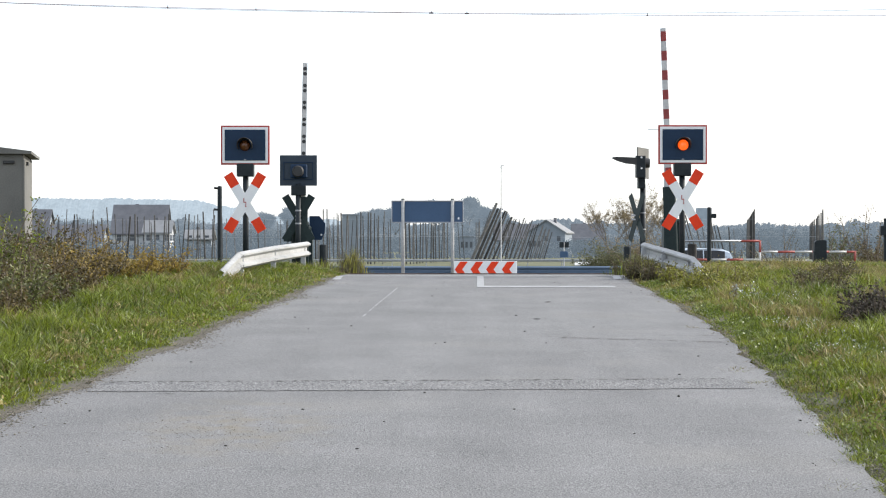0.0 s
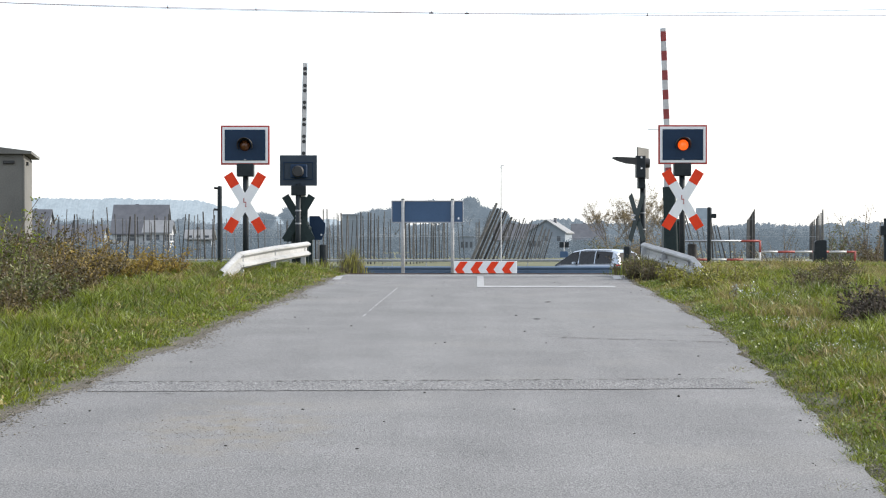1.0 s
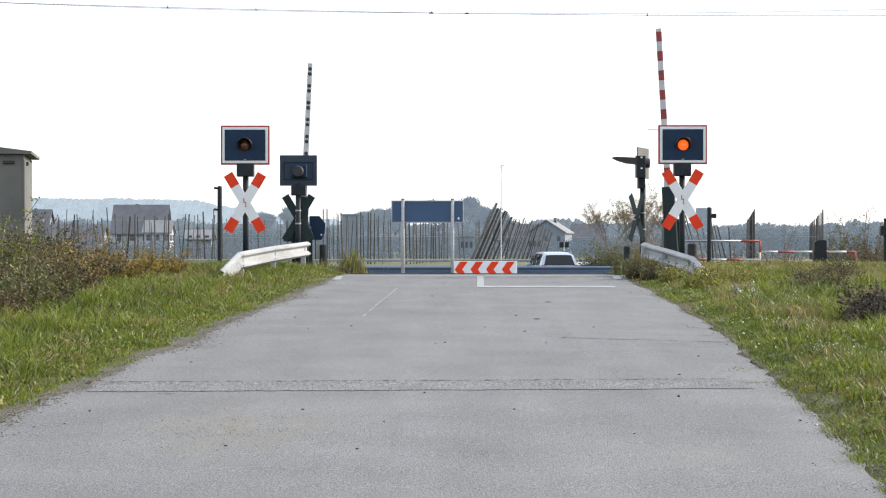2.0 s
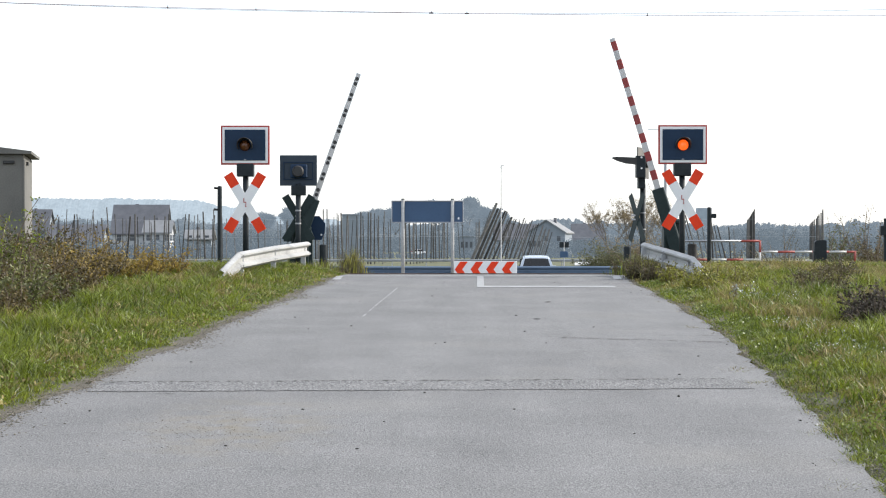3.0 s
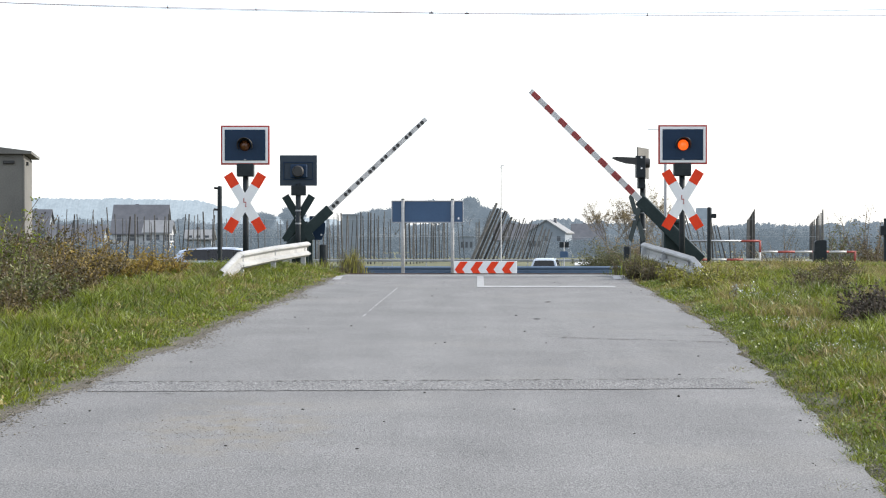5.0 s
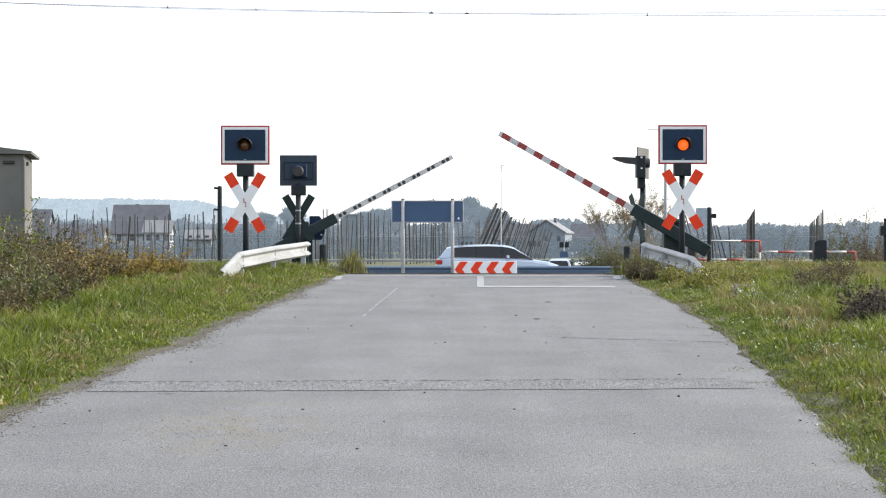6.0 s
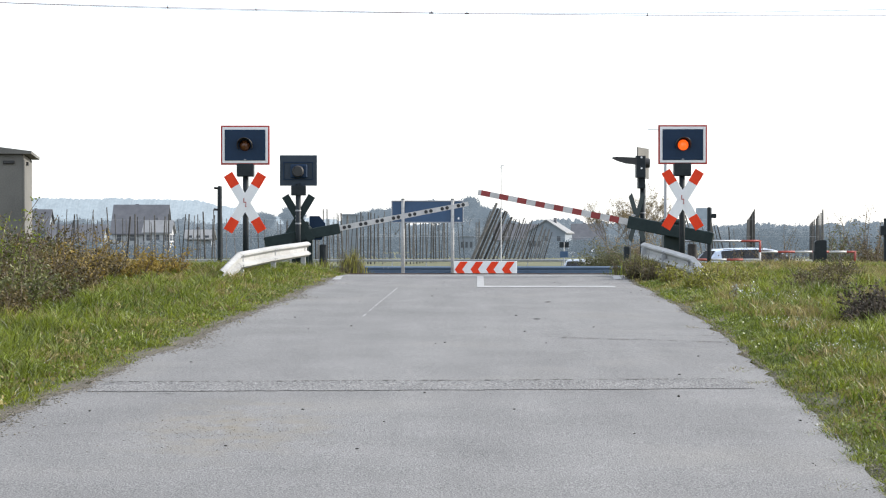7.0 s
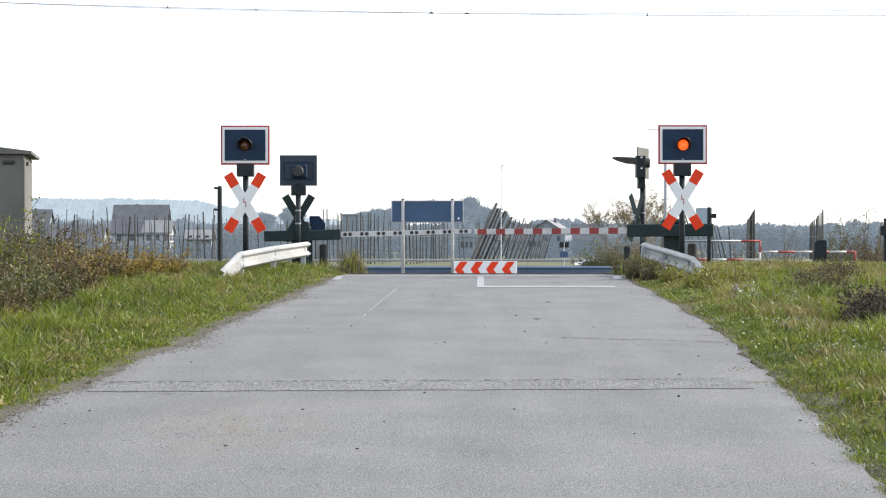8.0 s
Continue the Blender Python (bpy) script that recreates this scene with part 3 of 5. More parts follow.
# ---------------- overhead line ----------------
def line(name, pts, r, material, label, category):
    cu = bpy.data.curves.new(name, "CURVE")
    cu.dimensions, cu.bevel_depth, cu.bevel_resolution = "3D", r, 2
    sp = cu.splines.new("POLY")
    sp.points.add(len(pts) - 1)
    for p, q in zip(sp.points, pts):
        p.co = (*q, 1)
    cu.materials.append(material)
    return tagged(new(name, cu), label, category)


def arc(x0, z0, x1, z1, x2, z2, y, lo, hi):
    """Points of a sagging wire through three places."""
    co = np.polyfit([x0, x1, x2], [z0, z1, z2], 2)
    return [(x, y, float(np.polyval(co, x))) for x in np.linspace(lo, hi, 49)]


CONTACT = (-10.2, 6.165, -0.31, 5.925, 9.3, 5.86)
contact_wire = line("overhead_wire", arc(*CONTACT, 39.0, -26, 24), 0.0065, WIRE, "thin reddish overhead contact wire above the track", "wire")
line("overhead_wire", arc(-10.2, 6.175, -0.31, 5.935, 8.5, 5.985, 39.12, -26, 24), 0.007, FAINTWIRE, "thin bright overhead wire above the track", "wire")
for x, w in ((-6.33, 0.03), (-4.3, 0.03), (-0.27, 0.10), (0.55, 0.09), (4.7, 0.03)):
    z = float(np.polyval(np.polyfit(CONTACT[0::2], CONTACT[1::2], 2), x))
    b = box(BM(), (x, 39.02, z), (w, 0.05, 0.03), 0.004)
    rod(b, (x, 39.02, z), (x, 39.02, z + 0.05), 0.008, seg=8)
    part("wire_clamp", b, PLASTIC, contact_wire, "small dark clamp")


def railway_track():
    top = thing("railway_track", "single railway track laid flush through the road", "railway track")
    z = float(profile(39.0)) + 0.012
    for y in (38.28, 39.72):
        b = BM()
        prism(b, [(-0.035, 0), (0.035, 0), (0.035, -0.04), (0.01, -0.05), (0.01, -0.12), (0.065, -0.14), (-0.065, -0.14), (-0.01, -0.12), (-0.01, -0.05), (-0.035, -0.04)], 80.0,
              pose(40, y, z, 0, 0, 90))
        part("rail", b, RUST, top, "rusty steel rail with a bright head")
    sleeper = None
    for k in range(60):
        x = -40 + k * 0.62 if k < 30 else 40 - (k - 30) * 0.62
        if -4.5 < x < 6.0:
            continue
        if sleeper is None:
            sleeper = part("sleeper", box(BM(), (0, 0, 0), (0.24, 2.6, 0.16), 0.02), WOOD, top)
            ob = sleeper
        else:
            ob = new("sleeper", sleeper.data)
            ob.parent = top
        ob.location = (x, 39.0, z - 0.22)
    return top


RUST = surface("rusty_rail_steel", (0.08, 0.05, 0.035), (0.2, 0.15, 0.12), 3, 0.6, 0.5, fine=30)
railway_track()
for x in (-26.0, 24.0):  # the masts that carry the wires, to both sides of the crossing
    g = float(profile(40.5)) - 0.1
    m = thing("catenary_mast", "grey steel mast carrying the overhead wires", "mast", pose(x, 40.5, g))
    part("pole", rod(BM(), (0, 0, -0.2), (0, 0, 8.2), 0.13, 0.1, 14), GALV, m)
    wz = float(np.polyval(np.polyfit(CONTACT[0::2], CONTACT[1::2], 2), x)) - g
    part("bracket", rod(BM(), (0, 0, wz), (0, -1.56, wz), 0.03, seg=8), GALV, m)
    part("stay", rod(BM(), (0, 0, wz + 1.2), (0, -1.3, wz), 0.02, seg=8), GALV, m)


# ---------------- posts, bollards and pipe rails ----------------
def round_post(name, label, x, y, top, r, material, category="post", lean=0.0, cap=False):
    g = ground_z(x, y)
    t = thing(name, label, category, pose(x, y, g - 0.15, 0, lean, 0))
    h = top - g + 0.15
    b = rod(BM(), (0, 0, 0), (0, 0, h - 0.02), r, r * 0.94, 14)
    rod(b, (0, 0, h - 0.02), (0, 0, h), r * 0.94, r * 0.7, 14)
    part("shaft", b, material, t)
    return t


p = round_post("signal_post", "dark wooden post with small insulators", -5.2, 39.5, 1.96, 0.055, POSTDARK)
for z in (1.55, 2.05):
    part("insulator", rod(BM(), (-0.05, 0, z), (-0.13, 0, z + 0.01), 0.022, 0.03, 8), PLASTIC, p)
round_post("bollard", "dark stubby bollard at the roadside", -2.98, 42.2, 0.6, 0.1, POSTDARK, "bollard")
round_post("bollard", "dark stubby bollard at the roadside", 4.15, 38.2, 0.56, 0.09, POSTDARK, "bollard")
round_post("bollard", "weathered wooden bollard beside the rails", 5.7, 38.8, 0.62, 0.11, WOOD, "bollard")
round_post("steel_post", "thin grey steel post behind the light", 4.80, 36.6, 2.4, 0.034, GALV)
p = round_post("signal_post", "grey steel post with a small bracket", 6.06, 38.6, 1.45, 0.05, POSTDARK)
part("bracket", box(BM(), (0.1, 0, 1.35), (0.12, 0.06, 0.1), 0.01), POSTDARK, p)
p = round_post("signal_post", "dark steel post beside the track", 10.15, 38.8, 1.2, 0.07, POSTDARK)
part("bracket", box(BM(), (-0.05, -0.02, 1.0), (0.2, 0.12, 0.22), 0.01), POSTDARK, p)


def stump_post():
    g = ground_z(8.46, 38.0)
    t = thing("marker_post", "short wide dark concrete post, chipped at its foot", "post", pose(8.46, 38.0, g - 0.1))
    part("slab", prism(BM(), [(-0.13, 0), (0.12, 0), (0.14, 0.35), (0.14, 0.72), (0.10, 0.75), (-0.09, 0.74), (-0.13, 0.70), (-0.15, 0.3)], 0.13), POSTDARK, t)


stump_post()


def pipe_rail(name, label, stretches, r=0.026):
    """Steel pipe rail painted in red and white lengths."""
    t = thing(name, label, "railing")
    for a, c, first, n in stretches:
        a, c = Vector(a), Vector(c)
        for i in range(n):
            p0, p1 = a.lerp(c, i / n), a.lerp(c, (i + 1) / n)
            part("pipe", rod(BM(), p0, p1, r, seg=10), (RAILRED, BOOMWHITE, GALV)[first if first == 2 else (i + first) % 2], t, smooth=True)
    return t


RAILRED = surface("rail_red", (0.28, 0.05, 0.04), (0.45, 0.1, 0.08), 4, 0.6, fine=25)
pipe_rail("pipe_rail", "pipe railing painted red and white beside the track",
          [((5.2, 39, 0.68), (6.85, 39, 0.68), 2, 1), ((6.85, 39, 0.68), (7.29, 39, 0.68), 0, 1), ((7.29, 39, 0.70), (7.29, 39, 0.42), 0, 1),
           ((7.29, 39, 0.42), (7.29, 39, 0.0), 1, 1), ((5.75, 39, 0.25), (7.29, 39, 0.25), 0, 4)])
pipe_rail("pipe_rail", "lower pipe railing painted red and white beside the track",
          [((7.32, 39.1, 0.43), (9.3, 39.1, 0.43), 1, 5), ((9.3, 39.1, 0.43), (9.5, 39.1, 0.43), 0, 1), ((9.5, 39.1, 0.45), (9.5, 39.1, 0.2), 0, 1),
           ((9.5, 39.1, 0.2), (9.5, 39.1, -0.1), 1, 1), ((8.6, 39.1, 0.03), (9.5, 39.1, 0.03), 1, 1)])


# ---------------- cars ----------------
def car(name, label, paint, lower, cabin, width, axle, wheel_r=0.31):
    """A car along +x on the ground. lower: (x, bottom, top, half-width share); cabin: (x, roof, kind of the stretch that follows)."""
    top = thing(name, label, "car")
    w = width / 2
    body, glass = BM(), BM()

    def rows_to(bm, rows, test):
        made = [[bm.verts.new(p) for p in row] for row in rows]
        for i in range(len(rows) - 1):
            for j in range(len(rows[0]) - 1):
                if test(i, j):
                    bm.faces.new((made[i][j], made[i + 1][j], made[i + 1][j + 1], made[i][j + 1]))
        loose = [v for v in bm.verts if not v.link_faces]
        bmesh.ops.delete(bm, geom=loose, context="VERTS")

    half = lambda x, zb, zt, k: [(w * k * 0.8, zb), (w * k * 0.96, zb + 0.07), (w * k, zb + (zt - zb) * 0.45), (w * k * 0.985, zt - 0.1), (w * k * 0.93, zt - 0.025), (w * k * 0.8, zt)]
    rows = []
    for x, zb, zt, k in lower:
        hpts = half(x, zb, zt, k)
        ring = [(x, y, z) for y, z in hpts] + [(x, -y, z) for y, z in hpts[::-1]]
        rows.append(ring + [ring[0]])
    rows_to(body, rows, lambda i, j: True)
    for row in (rows[0], rows[-1]):
        body.faces.new([body.verts.new(p) for p in row[:-1]])
    belt = lambda x: float(np.interp(x, [q[0] for q in lower], [q[2] for q in lower])) - 0.02
    rows, kinds = [], []
    for x, roof, kind in cabin:
        bz = belt(x)
        f = max(0.0, (roof - bz)) / 0.55
        wb, wr = w * 0.93, w * (0.93 - 0.19 * min(1, f))
        hp = [(wb, bz), (wb - (wb - wr) * 0.55, bz + (roof - bz) * 0.6), (wr, bz + (roof - bz) * 0.9), (wr - 0.12, roof), (wr * 0.5, roof + 0.015)]
        rows.append([(x, y, z) for y, z in hp] + [(x, -y, z) for y, z in hp[::-1]])
        kinds.append(kind)
    # kinds: P pillar, G side glass with painted roof, S windscreen, R rear screen
    is_glass = lambda i, j: (kinds[i] == "S" and j not in (2, 6)) or (kinds[i] == "R" and j in (3, 4, 5)) or (kinds[i] == "G" and j in (0, 1, 7, 8))
    rows_to(body, rows, lambda i, j: not is_glass(i, j))
    rows_to(glass, rows, is_glass)
    shell = part("body", body, paint, top, smooth=False)
    part("window_glass", glass, GLASS, shell, "dark car windows", smooth=True)
    for sy in (1, -1):
        for k, x in enumerate((-0.88, 0.08)):
            part("pillar", prism(BM(), [(x - 0.035, belt(x)), (x + 0.035, belt(x)), (x + 0.02, 1.38), (x - 0.05, 1.38)], 0.03, Matrix.Translation((0, sy * w * 0.86 - 0.015, 0))), PLASTIC, shell)
        part("window_trim", rod(BM(), (cabin[1][0] + 0.1, sy * w * 0.935, belt(-1.5) + 0.012), (cabin[-1][0] - 0.15, sy * w * 0.935, belt(0.9) + 0.012), 0.012, seg=6), GALV, shell)
    for sx in axle:
        for sy in (1, -1):
            tyre = part("tyre", rod(BM(), (sx, sy * (w - 0.2), wheel_r), (sx, sy * (w + 0.005), wheel_r), wheel_r, seg=24), RUBBER, top)
            part("rim", rod(BM(), (sx, sy * (w - 0.05), wheel_r), (sx, sy * (w + 0.015), wheel_r), wheel_r * 0.66, wheel_r * 0.6, seg=16), GALV, tyre)
    tail, nose = lower[0][0], lower[-1][0]
    for sy in (1, -1):
        part("tail_light", box(BM(), (tail + 0.1, sy * (w - 0.16), 0.86), (0.26, 0.28, 0.17), 0.03), TAILRED, top, "red tail light")
        part("headlight", box(BM(), (nose - 0.14, sy * (w - 0.2), 0.66), (0.3, 0.3, 0.13), 0.04), GLASS, top, "clear headlight")
        part("mirror", box(BM(), (cabin[-2][0] - 0.25, sy * (w + 0.06), belt(cabin[-2][0]) + 0.07), (0.1, 0.2, 0.13), 0.03), paint, top)
        part("roof_rail", rod(BM(), (cabin[1][0] + 0.3, sy * w * 0.68, cabin[2][1] + 0.035), (cabin[-3][0] - 0.2, sy * w * 0.68, cabin[2][1] + 0.03), 0.015, seg=8), GALV, top)
        for k in (0, 1):
            part("door_handle", box(BM(), (0.15 - 0.95 * k, sy * (w + 0.005), 0.82), (0.16, 0.03, 0.03), 0.008), paint, top)
    for sx in (-0.75, 0.25):
        for sy in (0.37, -0.37):
            b = box(BM(), (sx, sy, 0.95), (0.14, 0.46, 0.5), 0.05)
            seat = part("seat", b, PLASTIC, top, "dark seat")
            part("headrest", box(BM(), (sx - 0.03, sy, 1.24), (0.1, 0.26, 0.16), 0.04), PLASTIC, seat)
    part("bumper", box(BM(), (tail + 0.02, 0, 0.45), (0.16, width * 0.9, 0.22), 0.05), paint, top)
    part("number_plate", box(BM(), (tail - 0.03, 0, 0.72), (0.03, 0.5, 0.11), 0.004), WHITE, top, "blank white plate")
    return top


silver_car = car("estate_car", "silver-blue estate car with dark windows driving past", SILVER,
                 [(-2.36, 0.36, 0.72, 0.8), (-2.30, 0.26, 1.0, 0.94), (-1.9, 0.2, 1.05, 1.0), (-0.6, 0.18, 1.03, 1.0), (0.6, 0.18, 1.0, 1.0), (1.2, 0.2, 0.96, 1.0), (1.75, 0.22, 0.88, 0.97), (2.15, 0.26, 0.75, 0.88), (2.36, 0.34, 0.58, 0.7)],
                 [(-2.27, 1.03, "R"), (-1.98, 1.39, "P"), (-1.80, 1.43, "G"), (-1.3, 1.475, "G"), (-0.95, 1.49, "G"), (-0.4, 1.5, "G"), (0.04, 1.485, "G"), (0.3, 1.45, "G"), (0.52, 1.39, "S"), (1.22, 0.95, "S")],
                 1.8, (-1.42, 1.4))
pale_car = car("compact_car", "pale silver compact car with roof rails driving away", CREAM,
               [(-2.08, 0.36, 0.75, 0.86), (-2.02, 0.26, 0.95, 0.96), (-1.7, 0.2, 0.97, 1.0), (-0.6, 0.18, 0.95, 1.0), (0.6, 0.18, 0.92, 1.0), (1.0, 0.2, 0.9, 1.0), (1.6, 0.22, 0.8, 0.97), (1.95, 0.26, 0.7, 0.86), (2.08, 0.34, 0.56, 0.7)],
               [(-2.02, 0.97, "R"), (-1.82, 1.40, "P"), (-1.62, 1.48, "G"), (-1.2, 1.52, "G"), (-0.8, 1.53, "P"), (-0.76, 1.535, "G"), (0.0, 1.53, "P"), (0.05, 1.52, "G"), (0.4, 1.46, "S"), (1.2, 0.9, "S")],
               1.78, (-1.25, 1.27))


far_car = car("small_car", "small white car far away on the field road", WHITE,
              [(-1.95, 0.36, 0.75, 0.86), (-1.9, 0.26, 0.9, 0.96), (-0.6, 0.18, 0.92, 1.0), (0.9, 0.2, 0.9, 1.0), (1.5, 0.22, 0.82, 0.97), (1.95, 0.34, 0.58, 0.8)],
              [(-1.88, 0.92, "R"), (-1.55, 1.36, "P"), (-1.4, 1.42, "G"), (-0.6, 1.46, "P"), (-0.5, 1.46, "G"), (0.2, 1.45, "P"), (0.28, 1.44, "G"), (0.45, 1.4, "S"), (1.05, 0.9, "S")],
              1.68, (-1.2, 1.2))
far_car_b = copy_thing(far_car, pose(-40, 420, -2.45))


def car_pose(x, y, heading):
    if heading is None:
        heading = math.degrees(math.atan2(main_y(x + 0.5) - main_y(x - 0.5), 1.0))
    return pose(x, y, base_z(x, main_y(x)) + 0.03, 0, 0, heading)


# ---------------- leaves and grass, as stuff and shrubs ----------------
def blade_field(name, label, spots, materials, seed, category="grass", sprawl=(0.3, 1.4)):
    """Bent grass blades. spots: arrays x, y, z, height, width, material."""
    r = np.random.RandomState(seed)
    x, y, z, h, w, mi = spots
    n = len(x)
    a = r.uniform(0, 2 * np.pi, n)
    b = r.uniform(0, 2 * np.pi, n)
    bend = h * r.uniform(*sprawl, n)
    dx, dy = np.cos(a) * w / 2, np.sin(a) * w / 2
    bx, by = np.cos(b) * bend, np.sin(b) * bend
    V = np.empty((n, 5, 3), np.float32)
    V[:, 0] = np.c_[x - dx, y - dy, z]
    V[:, 1] = np.c_[x + dx, y + dy, z]
    V[:, 2] = np.c_[x - dx * 0.8 + bx * 0.35, y - dy * 0.8 + by * 0.35, z + h * 0.55]
    V[:, 3] = np.c_[x + dx * 0.8 + bx * 0.35, y + dy * 0.8 + by * 0.35, z + h * 0.55]
    V[:, 4] = np.c_[x + bx, y + by, z + h * r.uniform(0.75, 1.0, n)]
    base = (np.arange(n) * 5)[:, None]
    T = np.concatenate([base + [0, 1, 3], base + [0, 3, 2], base + [2, 3, 4]], axis=1).reshape(-1, 3).astype(np.int32)
    me = bpy.data.meshes.new(name)
    me.vertices.add(n * 5)
    me.vertices.foreach_set("co", V.ravel())
    me.loops.add(len(T) * 3)
    me.loops.foreach_set("vertex_index", T.ravel())
    me.polygons.add(len(T))
    me.polygons.foreach_set("loop_start", np.arange(len(T), dtype=np.int32) * 3)
    me.polygons.foreach_set("loop_total", np.full(len(T), 3, np.int32))
    for m in materials:
        me.materials.append(m)
    me.polygons.foreach_set("material_index", np.repeat(mi, 3).astype(np.int32))
    me.update(calc_edges=True)
    me.validate()
    return tagged(new(name, me), label, category, kind="stuff")


def twig_part(name, segs, material, parent, sides=4):
    """Many thin tapered sticks in one mesh. segs: (start, end, start radius, end radius)."""
    p = np.array([tuple(g[0]) for g in segs])
    q = np.array([tuple(g[1]) for g in segs])
    r0, r1 = np.array([g[2] for g in segs])[:, None], np.array([g[3] for g in segs])[:, None]
    d = q - p
    d /= np.linalg.norm(d, axis=1)[:, None]
    ref = np.where(np.abs(d[:, 2:3]) < 0.9, (0.0, 0.0, 1.0), (1.0, 0.0, 0.0))
    u = np.cross(d, ref)
    u /= np.linalg.norm(u, axis=1)[:, None]
    v = np.cross(d, u)
    rows = []
    for c, r in ((p, r0), (q, r1)):
        for i in range(sides):
            a = 2 * math.pi * i / sides
            rows.append(c + (u * math.cos(a) + v * math.sin(a)) * r)
    V = np.stack(rows, axis=1).reshape(-1, 3)
    base = np.arange(len(segs)) * 2 * sides
    F = np.stack([np.stack([base + i, base + (i + 1) % sides, base + sides + (i + 1) % sides, base + sides + i], axis=1) for i in range(sides)], axis=1).reshape(-1, 4)
    return mesh_part(name, V.tolist(), F.tolist(), material, parent)


def leaf_mesh(centers, size, seed, shape=0.6):
    """Leaves as folded diamonds at the given places."""
    r = np.random.RandomState(seed)
    c = np.asarray(centers, np.float32)
    n = len(c)
    u = r.normal(size=(n, 3))
    u /= np.linalg.norm(u, axis=1)[:, None]
    v = np.cross(u, r.normal(size=(n, 3)))
    v /= np.linalg.norm(v, axis=1)[:, None]
    s = (size * r.uniform(0.6, 1.4, n))[:, None]
    V = np.stack([c - u * s, c + v * s * shape, c + u * s, c - v * s * shape], axis=1).reshape(-1, 3)
    F = (np.arange(n) * 4)[:, None] + np.array([0, 1, 2, 3])
    return V, F


def leaf_part(name, centers, size, material, parent, seed, shape=0.6, label=""):
    V, F = leaf_mesh(centers, size, seed, shape)
    return mesh_part(name, V.tolist(), F.tolist(), material, parent, label)


def shrub(name, label, x, y, radius, height, leaves, size, material, seed, stems=26, lean=0.5, category="shrub"):
    """Arching stems with leaves scattered along them."""
    r = random.Random(seed)
    g = ground_z(x, y)
    top = thing(name, label, category, pose(x, y, g - 0.05))
    b = []
    spots = []
    for i in range(stems):
        a, k = r.uniform(0, 2 * math.pi), r.random() ** 0.5
        p = Vector((math.cos(a), math.sin(a), 0)) * radius * 0.5 * k
        d = Vector((math.cos(a) * lean * k, math.sin(a) * lean * k, 1)).normalized()
        length = height * (r.uniform(0.45, 1.0) if i % 6 else r.uniform(1.1, 1.5))
        q, seg = p.copy(), 5
        for j in range(seg):
            d = (d + Vector((r.uniform(-0.22, 0.22), r.uniform(-0.22, 0.22), -0.05 * j))).normalized()
            e = q + d * length / seg
            rad = 0.012 * (1 - j / seg) + 0.003
            b.append((q, e, rad, rad * 0.75))
            for _ in range(max(1, leaves // (stems * seg))):
                t = r.random()
                spots.append(tuple(q.lerp(e, t) + Vector((r.gauss(0, 1), r.gauss(0, 1), r.gauss(0, 0.8))) * size * 2.2))
            q = e
    tagged(twig_part("stem_tangle", b, STEM, top), kind="stuff")
    leaf_part("foliage", spots, size, material, top, seed)
    return top


def field_noise(x, y, kx, ky, z):
    return np.array([noise.noise((a * kx, b * ky, z)) for a, b in zip(x, y)])


def verge(side, n, seed):
    """Grass from the road's edge outwards on one side: short at the asphalt, uneven and tufted further out."""
    r = np.random.RandomState(seed)
    y = 8.0 + 36.0 * r.rand(n) ** 1.3
    inner = np.interp(y, EDGE_Y, EDGE_L if side < 0 else EDGE_R)
    reach = np.maximum(1.2, 0.285 * y - np.abs(inner)) + 0.8
    off = reach * r.rand(n) ** 1.15
    ragged = np.array([0.2 * noise.noise((b * 1.1, side * 3.0, 0.5)) + 0.12 * noise.noise((b * 4.0, side * 3.0, 2.5)) for b in y])
    x = inner + side * (off - 0.24 + ragged)
    z = np.array([ground_z(a, b) for a, b in zip(x, y)]) - 0.01
    patch = field_noise(x, y, 0.8, 0.5, 1.0 + side)
    tuft = field_noise(x, y, 2.6, 1.8, 8.0 + side) + 0.6 * field_noise(x, y, 7.0, 5.0, 3.0 + side)
    far = np.clip((y - 20) / 12, 0, 1)
    away = np.clip(off / 1.8, 0.1, 1)
    h = (0.028 + 0.05 * away + 0.15 * np.clip(tuft, 0, 1) ** 1.2 * (0.35 + 0.65 * away) + 0.05 * far * np.clip(off - 0.5, 0, 1)) * r.uniform(0.5, 1.3, n)
    w = (0.005 + 0.0004 * (y - 8)) * r.uniform(0.7, 1.5, n)
    dry = (1.1 * patch + 0.35 * far - (0.45 if side < 0 else 0.48) + r.normal(0, 0.25, n) + (0.5 if side > 0 else 0.1) * far) > 0.2
    dry |= off < 0.3 * r.rand(n)
    keep = (off > 0.03) | (tuft > 0.0)
    keep &= tuft + 0.8 > r.rand(n) * 0.7
    kind = dry.astype(np.int32)
    kind[r.rand(n) < (0.006 if side > 0 else 0.01)] = 2
    return [q[keep] for q in (x, y, z, h, w, kind)]


def ground_leaves(name, label, material, count, size, seed, x_of, y0, y1, rise, gate, clump=2.2):
    """Low broad leaves between the grass, in patches."""
    r = np.random.RandomState(seed)
    y = y0 + (y1 - y0) * r.rand(count) ** 1.2
    x = x_of(y, r.rand(count))
    keep = field_noise(x, y, clump, clump * 0.7, seed * 1.7) + r.normal(0, 0.12, count) > gate
    x, y = x[keep], y[keep]
    z = np.array([ground_z(a, b) for a, b in zip(x, y)]) + r.uniform(rise * 0.2, rise, len(x))
    V, F = leaf_mesh(np.c_[x, y, z], size, seed, 0.7)
    return tagged(mesh_part(name, V.tolist(), F.tolist(), material), label, "weeds", kind="stuff")


